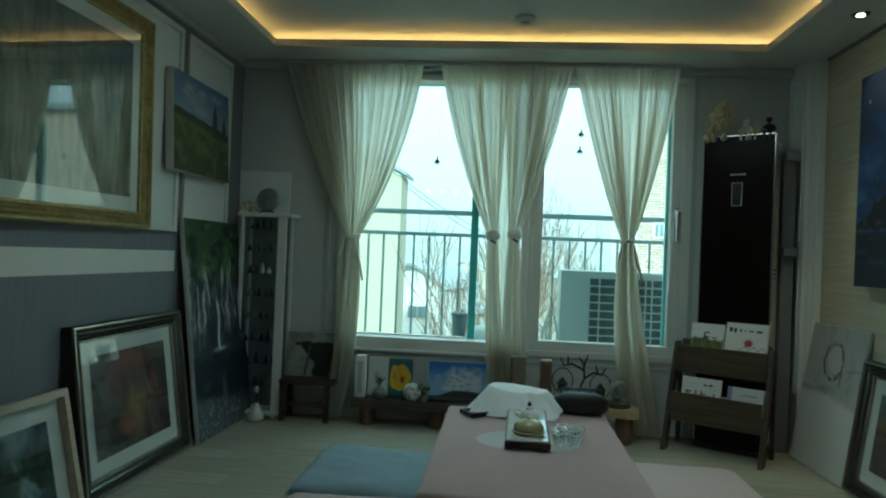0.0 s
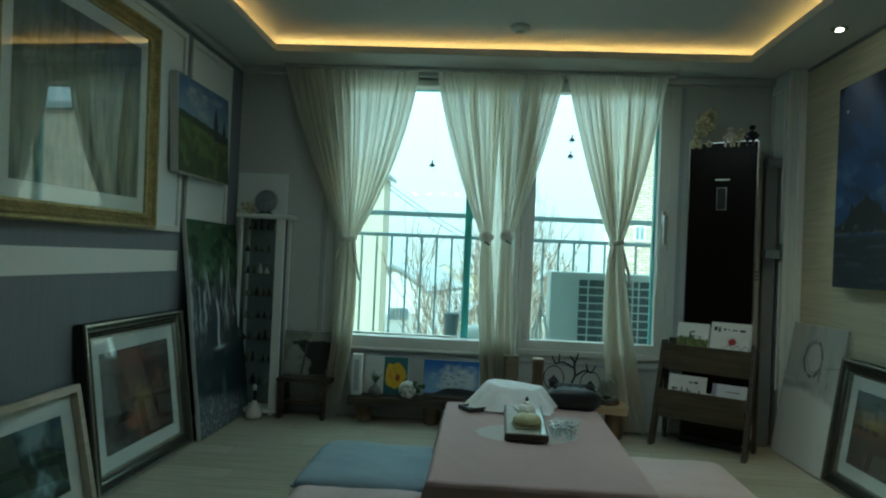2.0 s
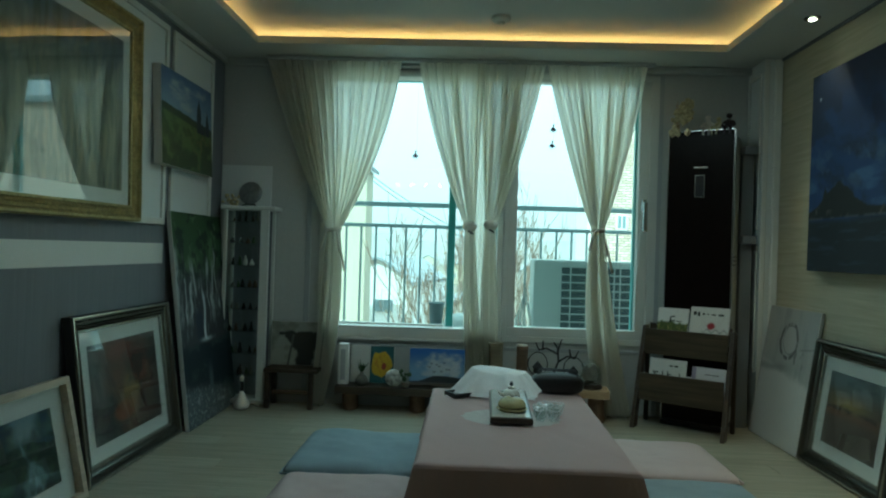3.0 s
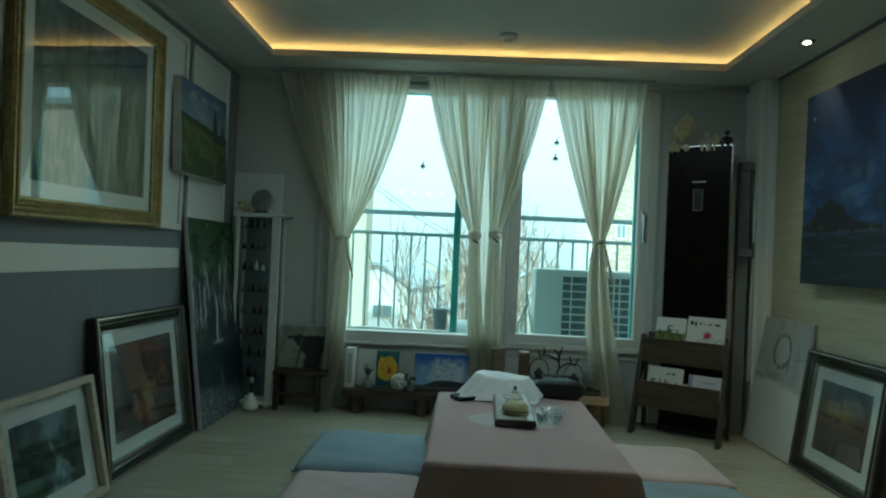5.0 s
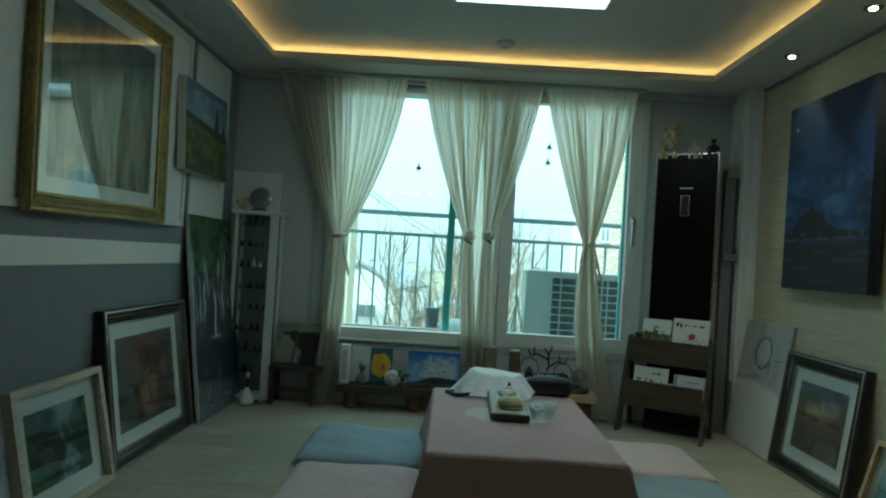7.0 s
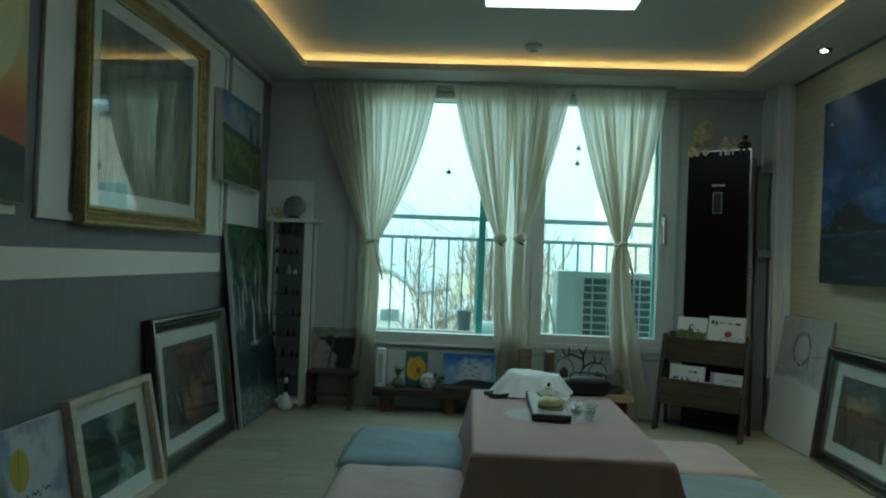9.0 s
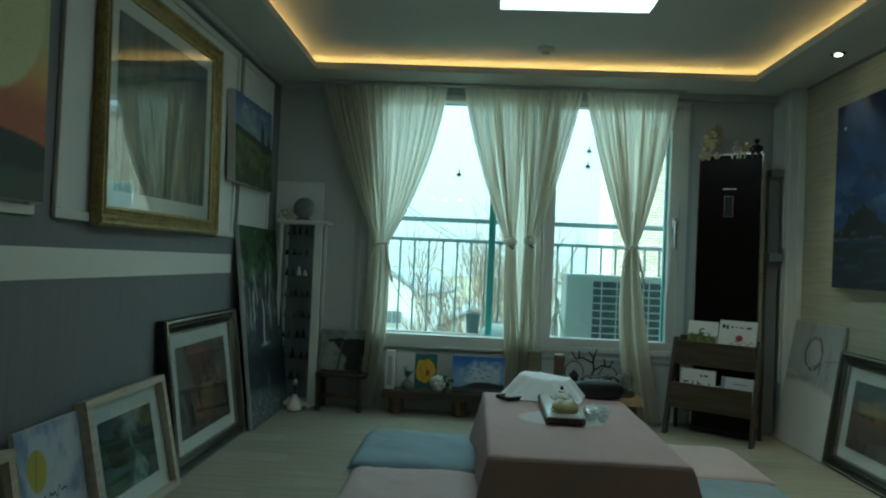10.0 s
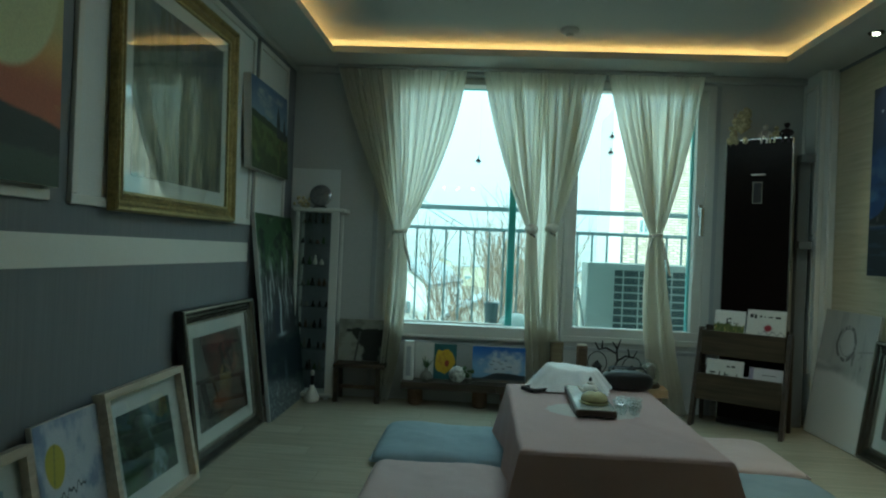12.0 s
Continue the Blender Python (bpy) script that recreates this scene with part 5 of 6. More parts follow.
tagged(heap_cloth(), "crumpled white cotton cloth covering a tea set", "cloth")
ts = thing("tea_tray", "dark tray edge peeping out under a cloth", "tray", pose(-0.05, 3.18, 0.351, 0, 0, 35))
part("tray_base", bx(-0.07, 0.07, -0.05, 0.05, 0, 0.008, 0.002), M["black"], ts)
part("tray_rim", ring_frame(0.14, 0.1, [(0, 0), (0, -0.02), (0.006, -0.02), (0.008, 0)]), M["black"], ts).matrix_local = Matrix.Translation((0, -0.05, 0)) @ Matrix(((1, 0, 0, 0), (0, 0, 1, 0), (0, -1, 0, 0), (0, 0, 0, 1)))

bag = thing("black_bag", "rounded black leather bag with a carrying handle", "bag", pose(0.435, 3.33, 0.349, 0, 0, -4))
b = bmesh.new()
bmesh.ops.create_uvsphere(b, u_segments=32, v_segments=18, radius=1.0)
for v in b.verts:
    k = [math.copysign(abs(q) ** 0.62, q) for q in v.co]
    v.co = Vector((0.132 * k[0] * (1 + 0.02 * noise.noise(v.co * 3)), 0.062 * k[1], max(0.0, 0.050 + 0.053 * k[2] * (1 - 0.10 * v.co.x ** 2))))
part("bag_body", b, M["black_leather"], bag, smooth=True)
for y in (-0.022, 0.022):
    part("handle", tube(bmesh.new(), [(-0.098, y, 0.088), (-0.094, y, 0.110), (-0.075, y, 0.118), (0.075, y, 0.118), (0.094, y, 0.110), (0.098, y, 0.088)], 0.004, 8), M["black"], bag, smooth=True)
part("zip", tube(bmesh.new(), [(0.11 * math.sin(q), 0.0, 0.102 - 0.012 * math.sin(q) ** 4) for q in np.linspace(-1.3, 1.3, 12)], 0.003), M["iron"], bag, "thin dark zip")


# ---- floor cushions ----
def cushion(label, mat, x0, x1, y0, y1, seed, tall=0.055):
    b = bmesh.new()
    nx, ny = 40, 40
    rows = {}
    for side in (1, -1):
        for j in range(ny + 1):
            for i in range(nx + 1):
                u, v = i / nx * 2 - 1, j / ny * 2 - 1
                edge = i in (0, nx) or j in (0, ny)
                if edge and side < 0:
                    rows[side, i, j] = rows[1, i, j]
                    continue
                e = max(0.0, (1 - u ** 8) * (1 - v ** 8)) ** 0.5
                h = 0.022 + (tall - 0.022) * e * (0.85 + 0.3 * noise.noise(Vector((u * 1.5 + seed, v * 1.5, 0)))) if side > 0 else 0.022 - 0.020 * e
                h += 0.003 * noise.noise(Vector((u * 6, v * 6, seed))) * side * (side > 0)
                rr = 1 - 0.05 * (abs(u) ** 6) * (abs(v) ** 6)
                rows[side, i, j] = b.verts.new(((x0 + x1) / 2 + u * rr * (x1 - x0) / 2, (y0 + y1) / 2 + v * rr * (y1 - y0) / 2, h))
        for j in range(ny):
            for i in range(nx):
                b.faces.new([rows[side, i + p, j + q] for p, q in ((0, 0), (1, 0), (1, 1), (0, 1))])
    t = thing("floor_cushion", label, "cushion", group="floor cushions")
    part("pad", b, mat, t, smooth=True)
    pipe = bmesh.new()
    c, d = 0.012, 0.004
    loop = [(x0 + c, y0 + d), (x1 - c, y0 + d), (x1 - d, y0 + c), (x1 - d, y1 - c), (x1 - c, y1 - d), (x0 + c, y1 - d), (x0 + d, y1 - c), (x0 + d, y0 + c), (x0 + c, y0 + d)]
    tube(pipe, [(p[0], p[1], 0.022) for p in loop], 0.005)
    part("piping", pipe, mat, t, smooth=True)
    return t


cushion("thick dusty blue floor cushion beside the table", M["cushion_blue"], -0.87, -0.205, 2.90, 3.60, 1, 0.072)
cushion("pale pink floor cushion beside the table", M["cushion_pink"], -0.83, -0.20, 2.17, 2.88, 2, 0.075)
cushion("pale pink floor cushion beside the table", M["cushion_pink"], 0.585, 1.27, 3.03, 3.66, 3, 0.06)
cushion("dusty blue floor cushion beside the table", M["cushion_blue"], 0.60, 1.24, 2.34, 3.02, 4, 0.055)

# ---- glass cabinet corner ----
gc = thing("glass_cabinet", "narrow white display cabinet with glass shelves of trinkets", "cabinet", pose(-1.515, 4.325, 0))
for x0, x1, y0, y1 in ((-0.135, -0.112, -0.085, -0.065), (0.110, 0.165, -0.085, -0.058), (-0.135, -0.112, 0.065, 0.085), (0.142, 0.165, 0.065, 0.085)):
    part("post", bx(x0, x1, y0, y1, 0.045, 1.285, 0.004), M["trim_white"], gc)
part("top_board", bx(-0.155, 0.205, -0.10, 0.088, 1.285, 1.31, 0.006), M["trim_white"], gc)
part("base_board", bx(-0.155, 0.170, -0.10, 0.088, 0.02, 0.045, 0.005), M["trim_white"], gc)
part("back_panel", bx(-0.112, 0.142, 0.070, 0.083, 0.045, 1.285), M["wall_slate"], gc)
for k in range(8):
    z = 0.19 + k * 0.145
    sh = part("shelf", bx(-0.125, 0.155, -0.056, 0.069, z, z + 0.005), M["cab_glass"], gc, "glass shelf")
    sh.visible_shadow = False
for x in (-0.12, 0.12):
    for y in (-0.07, 0.07):
        part("foot", lathe(bmesh.new(), [(0.012, 0), (0.018, 0.008), (0.014, 0.021)], 12, (x, y, 0)), M["trim_white"], gc)
door = part("door_glass", bx(-0.112, 0.110, -0.080, -0.077, 0.05, 1.28), M["cab_glass"], gc)
door.visible_shadow = False
rr = random.Random(5)
trinket_mats = [M["wood_dark"], M["stone"], M["black"], M["wood_mid"], M["iron"], M["silver_dark"], M["leaf"]]
for k in range(8):
    z = 0.19 + k * 0.145 + 0.005
    x = -0.095
    while x < 0.085:
        r = rr.uniform(0.010, 0.018)
        h = rr.uniform(0.022, 0.075)
        t = thing("trinket", "tiny ornament standing on a glass shelf", "ornament", pose(-1.515 + x, 4.325 + rr.uniform(-0.035, 0.035), z), group="cabinet trinkets")
        mat = M["ceramic"] if k == 5 and x > -0.02 else rr.choice(trinket_mats)
        part("figure_body", lathe(bmesh.new(), [(r * 0.8, 0), (r, h * 0.15), (r * rr.uniform(0.6, 1.0), h * 0.45), (r * 0.4, h * 0.7), (r * 0.55, h * 0.85), (r * 0.2, h)], 12), mat, t, smooth=True)
        x += 2 * r + rr.uniform(0.004, 0.02)
dp = thing("display_plate", "round tarnished metal plate on a small stand", "plate", pose(-1.505, 4.315, 1.31))
b = lathe(bmesh.new(), [(0.02, 0.008), (0.055, 0.006), (0.070, 0.0), (0.078, -0.006), (0.076, -0.010), (0.05, -0.001), (0.02, 0.001)], 36)
part("disc", b, M["plate"], dp, smooth=True).matrix_local = pose(0, 0, 0.092, 80, 0, 0)
part("stand", tube(bmesh.new(), [(-0.05, -0.02, 0.004), (-0.03, 0.01, 0.016), (0.03, 0.01, 0.016), (0.05, -0.02, 0.004)], 0.005), M["iron"], dp)
part("stand_foot", bx(-0.055, 0.055, -0.03, 0.035, 0, 0.006, 0.002), M["black"], dp)
fl = thing("dried_posy", "small bunch of dried flowers", "dried flowers", pose(-1.625, 4.30, 1.31))
b = bmesh.new()
for k in range(26):
    blob(b, (rr.uniform(-0.05, 0.05), rr.uniform(-0.03, 0.03), rr.uniform(0.008, 0.075)), rr.uniform(0.007, 0.014), sub=1, rough=0.5, seed=k)
part("petals", b, M["dried"], fl)
wp = thing("wall_board", "plain pale board leaning on the wall behind a plate", "board", pose(-1.575, NY - 0.002, 1.312, -2, 0, 0))
part("panel", bx(-0.16, 0.185, -0.012, 0, 0, 0.285, 0.003), M["wall_pale"], wp)
vs = thing("swan_bottle", "white porcelain swan shaped bottle with black neck", "bottle", pose(-1.47, 4.165, 0))
part("bottle_body", lathe(bmesh.new(), [(0.035, 0), (0.05, 0.012), (0.052, 0.035), (0.036, 0.07), (0.018, 0.095), (0.013, 0.115)], 22), M["ceramic"], vs, smooth=True)
part("neck", tube(bmesh.new(), [(0, 0, 0.11), (0.004, 0, 0.15), (0.0, -0.005, 0.185)], [0.013, 0.012, 0.011], 10), M["black"], vs, "black neck", smooth=True)
part("head", tube(bmesh.new(), [(0.0, -0.004, 0.18), (0.002, -0.006, 0.205), (0.004, -0.012, 0.215)], [0.012, 0.014, 0.006], 10), M["ceramic"], vs, smooth=True)

# stool with a picture standing on it
st = thing("wooden_stool", "dark wooden stool beside the cabinet", "stool", pose(-1.165, 4.29, 0))
part("seat", bx(-0.176, 0.176, -0.105, 0.105, 0.235, 0.262, 0.006), M["wood_dark"], st)
for sx in (-0.155, 0.13):
    for sy in (-0.08, 0.08):
        part("leg", bx(sx - 0.016, sx + 0.016, sy - 0.016, sy + 0.016, 0, 0.235, 0.004), M["wood_dark"], st)
part("stretcher", bx(-0.14, 0.12, -0.012, 0.012, 0.08, 0.105, 0.003), M["wood_mid"], st)
canvas("small dark picture of a spreading tree on the stool", 0.355, 0.29, pose(-1.165, 4.345, 0.262, -6, 0, 0), paint_tree, 0.016, nx=90)


# ---- low log benches under the windows ----
def bench(label, x, y, w, d, zt, mat, logs, turn=0):
    t = thing("log_bench", label, "bench", pose(x, y, 0, 0, 0, turn), group="low benches")
    b = bmesh.new()
    n = 24
    pts = []
    for s in (-1, 1):
        for k in range(n + 1):
            q = k / n * 2 - 1
            pts.append((q * w / 2 * s * -1, s * (d / 2 + 0.012 * noise.noise(Vector((q * 3, s, x))))))
    lo = [b.verts.new((px, py, zt - 0.05)) for px, py in pts]
    hi = [b.verts.new((px, py, zt)) for px, py in pts]
    b.faces.new(hi)
    b.faces.new(list(reversed(lo)))
    m = len(pts)
    for k in range(m):
        b.faces.new((lo[k], lo[(k + 1) % m], hi[(k + 1) % m], hi[k]))
    part("slab", b, mat, t)
    for lx in logs:
        c = bmesh.new()
        lathe(c, [(0.045, 0), (0.052, 0.02), (0.05, zt - 0.07), (0.045, zt - 0.0505)], 14, (lx, 0, 0), lambda a, z: 1 + 0.12 * math.sin(3 * a + z * 30))
        part("log_foot", c, M["bark"], t, smooth=True)
    return t


bench("long dark rough log bench under the window", -0.545, 4.28, 0.66, 0.18, 0.165, M["wood_dark"], (-0.24, 0.20))
bench("low dark plank bench under the window", 0.02, 4.21, 0.52, 0.16, 0.175, M["wood_dark"], (-0.18, 0.2))
bench("pale live edge wooden bench by the curtain", 0.58, 4.19, 0.58, 0.17, 0.215, M["wood_light"], (-0.22, 0.22), -4)

BZ = 0.165
wb = thing("white_box_frame", "white slim box standing upright on the bench", "box", pose(-0.835, 4.28, BZ))
part("shell", bx(-0.032, 0.032, -0.03, 0.03, 0, 0.265, 0.004), M["trim_white"], wb)
part("window", bx(-0.016, 0.016, -0.034, -0.0295, 0.03, 0.23, 0.001), M["trim_grey"], wb, "grey inset strip")
canvas("small white board propped on the bench", 0.17, 0.245, pose(-0.715, 4.345, BZ, -8, 0, 0), lambda u, v: flat(u, (0.58, 0.58, 0.55)), 0.012, nx=16)
canvas("small painting of a yellow flower on teal", 0.160, 0.245, pose(-0.59, 4.335, BZ, -8, 0, 0), paint_flower, 0.015, nx=90)
canvas("small painting of blue sky over dark island", 0.365, 0.240, pose(-0.222, 4.28, 0.175, -7, 0, 0), paint_sea_sky, 0.018, nx=120)
pb = thing("plant_bottle", "round glass bottle with a green sprig", "vase", pose(-0.71, 4.26, BZ))
part("bottle_glass", lathe(bmesh.new(), [(0.025, 0), (0.042, 0.015), (0.044, 0.035), (0.03, 0.06), (0.014, 0.072), (0.014, 0.085)], 20), M["stone"], pb, smooth=True)
b = bmesh.new()
for k in range(9):
    a = k * 0.7
    tip = Vector((0.05 * math.cos(a) * (0.4 + 0.1 * k % 1), 0.03 * math.sin(a), 0.10 + 0.012 * (k % 5)))
    s = Vector((-math.sin(a), math.cos(a), 0)) * 0.008
    v = [b.verts.new(p) for p in (Vector((0, 0, 0.078)), tip * 0.6 + s + Vector((0, 0, 0.04)), tip + Vector((0, 0, 0.02)), tip * 0.6 - s + Vector((0, 0, 0.04)))]
    b.faces.new(v)
tube(b, [(0, 0, 0.07), (-0.006, 0, 0.12), (-0.014, 0, 0.165)], 0.003)
part("sprig", b, M["leaf"], pb, recalc=False)
ck = thing("ball_ornament", "white marbled round ornament on the bench", "ornament", pose(-0.50, 4.245, BZ))
part("ball", blob(bmesh.new(), (0, 0, 0.056), 0.056, (1, 0.8, 1), 3, 0.03), material("marbled", (0.42, 0.42, 0.39), 0.35, vary=0.95, scale=34, fine=60), ck, smooth=True)
part("foot", lathe(bmesh.new(), [(0.03, 0), (0.032, 0.004), (0.02, 0.012)], 16), M["stone"], ck)
lf = thing("small_plant", "small green potted sprig", "plant", pose(-0.425, 4.25, BZ))
part("pot", lathe(bmesh.new(), [(0.022, 0), (0.03, 0.03), (0.028, 0.032)], 16), M["stone"], lf)
b = bmesh.new()
for k in range(14):
    blob(b, (rr.uniform(-0.035, 0.035), rr.uniform(-0.02, 0.02), rr.uniform(0.04, 0.10)), rr.uniform(0.010, 0.018), (1, 0.5, 0.8), 1, 0.4, k)
part("foliage", b, M["leaf"], lf)

for x, h, w, mt, cap in ((0.155, 0.30, 0.095, "log_tan", None), (0.325, 0.245, 0.075, "wood_mid", "wood_pale")):
    t = thing("upright_log", "upright piece of split log with bark", "log", pose(x, 4.235, 0.175 if x < 0.25 else 0.215))
    b = lathe(bmesh.new(), [(w / 2, 0), (w / 2 * 1.03, 0.02), (w / 2 * 0.97, h * 0.6), (w / 2, h)], 16, wobble=lambda a, z: 1 + 0.06 * math.sin(3 * a + 9 * z))
    part("trunk", b, M[mt] if cap is None else M["bark"], t)
    part("cut_face", bx(-w * 0.36, w * 0.36, -w * 0.52, -w * 0.44, 0.02, h - 0.015, 0.004), M["wood_mid"] if cap else M["log_tan"], t, "planed face")
    if cap:
        part("cut_end", lathe(bmesh.new(), [(w / 2 * 0.98, h), (w / 2 * 0.9, h + 0.008)], 16), M[cap], t)

tr = thing("iron_lantern_tree", "black wrought iron branch with two hanging bird houses", "ornament", pose(0.515, 4.21, 0.215) @ Matrix.Scale(1.2, 4))
part("foot_plate", bx(-0.10, 0.10, -0.03, 0.03, 0, 0.006, 0.002), M["iron"], tr)
b = bmesh.new()
for pts in ([(0.0, 0, 0), (0.01, 0, 0.07), (0.035, 0, 0.13), (0.03, 0, 0.19), (0.05, 0, 0.25)], [(0.035, 0, 0.13), (0.08, 0, 0.16), (0.12, 0, 0.15), (0.14, 0, 0.19)], [(0.03, 0, 0.17), (-0.03, 0, 0.20), (-0.07, 0, 0.19), (-0.09, 0, 0.23)], [(0.03, 0, 0.20), (0.005, 0, 0.235)], [(-0.05, 0, 0.196), (-0.05, 0, 0.24)], [(0.10, 0, 0.155), (0.09, 0, 0.20)]):
    tube(b, pts, [0.006] * (len(pts) - 1) + [0.003])
part("branch", b, M["iron"], tr)
for x, z in ((-0.075, 0.07), (0.115, 0.05)):
    b = bmesh.new()
    tube(b, [(x + 0.052 * math.sin(a), 0, z + 0.045 - 0.062 * math.cos(a)) for a in np.linspace(0.35, 2 * math.pi - 0.35, 20)], 0.003, 5)
    part("hoop", b, M["iron"], tr)
    b = bx(x - 0.022, x + 0.022, -0.014, 0.014, z - 0.004, z + 0.026)
    v = [b.verts.new(p) for p in ((x - 0.03, -0.018, z + 0.026), (x + 0.03, -0.018, z + 0.026), (x + 0.03, 0.018, z + 0.026), (x - 0.03, 0.018, z + 0.026), (x, 0, z + 0.062))]
    for q in ((0, 1, 4), (1, 2, 4), (2, 3, 4), (3, 0, 4), (3, 2, 1, 0)):
        b.faces.new([v[k] for k in q])
    part("bird_house", b, M["iron"], tr)
dm = thing("stone_dome", "glass dome with a mossy stone on a dark base", "ornament", pose(0.755, 4.18, 0.217) @ Matrix.Scale(1.2, 4))
part("base", lathe(bmesh.new(), [(0.06, 0), (0.064, 0.01), (0.058, 0.022)], 24), M["wood_dark"], dm)
part("stone", blob(bmesh.new(), (0, 0, 0.075), 0.045, (1, 0.8, 1.2), 2, 0.5, 3), M["stone"], dm)
d_ = part("dome", lathe(bmesh.new(), [(0.054, 0.0225), (0.055, 0.08), (0.045, 0.125), (0.02, 0.148), (0.002, 0.152)], 24), M["cab_glass"], dm, smooth=True)
d_.visible_shadow = False

# ---- standing air conditioner ----
ac = thing("air_conditioner", "tall standing air conditioner with dark brown glass front", "air conditioner", Matrix.Translation((1.39, 4.138, 0)) @ pose(0, 0, 0, 0, 0, -31.5))
part("body", bx(-0.192, 0.192, 0.022, 0.27, 0.03, 1.845, 0.03), M["ac_body"], ac)
part("front_panel", bx(-0.196, 0.196, 0.0, 0.024, 0.032, 1.852, 0.005), M["ac_front"], ac, "glossy dark brown front")
for x in (-0.200, 0.196):
    part("edge_strip", bx(x, x + 0.006, -0.003, 0.03, 0.032, 1.856, 0.001), M["chrome"], ac, "bright metal edge")
part("top_strip", bx(-0.196, 0.196, -0.003, 0.026, 1.852, 1.862, 0.002), M["chrome"], ac)
part("base", bx(-0.20, 0.20, -0.01, 0.27, 0, 0.03, 0.006), M["black"], ac)
part("display_window", bx(-0.03, 0.03, -0.004, 0.001, 1.44, 1.58, 0.001), M["silver"], ac, "small framed display")
part("display_screen", bx(-0.025, 0.025, -0.006, -0.0035, 1.445, 1.575), M["black"], ac)
part("maker_mark", bx(-0.04, 0.045, -0.002, 0.0, 1.622, 1.632), M["silver"], ac, "tiny silver bar")
for k in range(3):
    part("side_vent", bx(0.190, 0.195, 0.08, 0.16, 1.02 + 0.025 * k, 1.028 + 0.025 * k), M["silver_dark"], ac)


def doll(x, y, z, tall, mat, seed, turn):
    t = tagged(part("cloth_doll", bmesh.new(), mat), "small cloth doll sitting on the air conditioner", "doll", group="sitting dolls")
    b = bmesh.new()
    blob(b, (0, 0.02, tall * 0.32), tall * 0.24, (1, 0.8, 1.3), 2, 0.3, seed)
    blob(b, (0, 0.02, tall * 0.78), tall * 0.17, sub=2, rough=0.25, seed=seed + 1)
    for s in (-1, 1):
        tube(b, [(s * tall * 0.12, 0, 0.02), (s * tall * 0.16, -0.05, 0.012), (s * tall * 0.15, -0.06, -0.035)], [tall * 0.09, tall * 0.08, tall * 0.07])
        tube(b, [(s * tall * 0.2, 0.02, tall * 0.5), (s * tall * 0.34, 0.0, tall * 0.30), (s * tall * 0.30, -0.03, tall * 0.15)], tall * 0.06)
    bmesh.ops.recalc_face_normals(b, faces=b.faces)
    b.to_mesh(t.data)
    b.free()
    t.matrix_world = ac.matrix_world @ pose(x, y, z, 0, 0, turn)


doll(0.025, 0.045, 1.862, 0.105, M["fabric_doll"], 3, 5)
doll(0.085, 0.045, 1.862, 0.09, M["dried"], 7, -8)
doll(0.15, 0.045, 1.862, 0.11, M["dark_cloth"], 11, 4)
fp = thing("dried_bouquet", "bunch of dried pale flowers on the air conditioner", "dried flowers", ac.matrix_world @ pose(-0.15, 0.02, 1.862) @ Matrix.Scale(1.12, 4))
b = bmesh.new()
for k in range(70):
    a = rr.random()
    blob(b, (0.01 + 0.05 * a + rr.uniform(-0.05, 0.05) * (1.1 - a), rr.uniform(-0.05, 0.04), -0.03 * (a < 0.15) + 0.16 * a + rr.uniform(0, 0.03)), rr.uniform(0.012, 0.023), sub=1, rough=0.7, seed=k)
part("blossom", b, M["dried"], fp)
b = bmesh.new()
for k in range(12):
    tube(b, [(0, 0, 0.01), (rr.uniform(-0.06, 0.09), rr.uniform(-0.03, 0.03), rr.uniform(0.06, 0.19))], 0.002, 4)
part("stems", b, M["wood_light"], fp)

pc = thing("pipe_cover", "dark boxed pipe cover behind the air conditioner", "pipe cover", pose(1.70, 4.24, 0))
part("channel", bx(-0.03, 0.045, -0.05, 0.03, 0.0, 1.76, 0.006), M["wall_slate"], pc)
for z in (1.72, 1.16):
    part("bracket", bx(-0.036, 0.048, -0.10, 0.034, z, z + 0.05, 0.004), M["wall_slate"], pc)

# ---- magazine rack ----
rk = thing("magazine_rack", "dark wooden ladder style magazine rack with two bins", "rack", Matrix.Translation((1.235, 3.965, 0)) @ pose(0, 0, 0, 0, 0, -33))
for s in (-1, 1):
    b = bmesh.new()
    x0, x1 = sorted((s * 0.278, s * 0.254))
    for pts in (((-0.02, 0.0), (0.045, 0.0), (0.235, 0.62), (0.175, 0.62)),):
        v0 = [b.verts.new((x0, y, z)) for y, z in pts]
        v1 = [b.verts.new((x1, y, z)) for y, z in pts]
        b.faces.new(v0)
        b.faces.new(list(reversed(v1)))
        for k in range(4):
            b.faces.new((v0[k], v1[k], v1[(k + 1) % 4], v0[(k + 1) % 4]))
    part("side_rail", b, M["wood_dark"], rk)
    part("rear_leg", bx(x0, x1, 0.235, 0.262, 0, 0.60, 0.003), M["wood_dark"], rk)
for z0, z1, y in ((0.165, 0.335, 0.062), (0.445, 0.605, 0.145)):
    part("bin_front", bx(-0.252, 0.252, y - 0.008, y + 0.008, z0, z1, 0.003), M["wood_rack"], rk)
    part("bin_floor", bx(-0.252, 0.252, y + 0.010, 0.233, z0 + 0.02, z0 + 0.035, 0.002), M["wood_dark"], rk)
    part("bin_back", bx(-0.252, 0.252, 0.236, 0.248, z0, z1 + 0.03, 0.002), M["wood_dark"], rk)


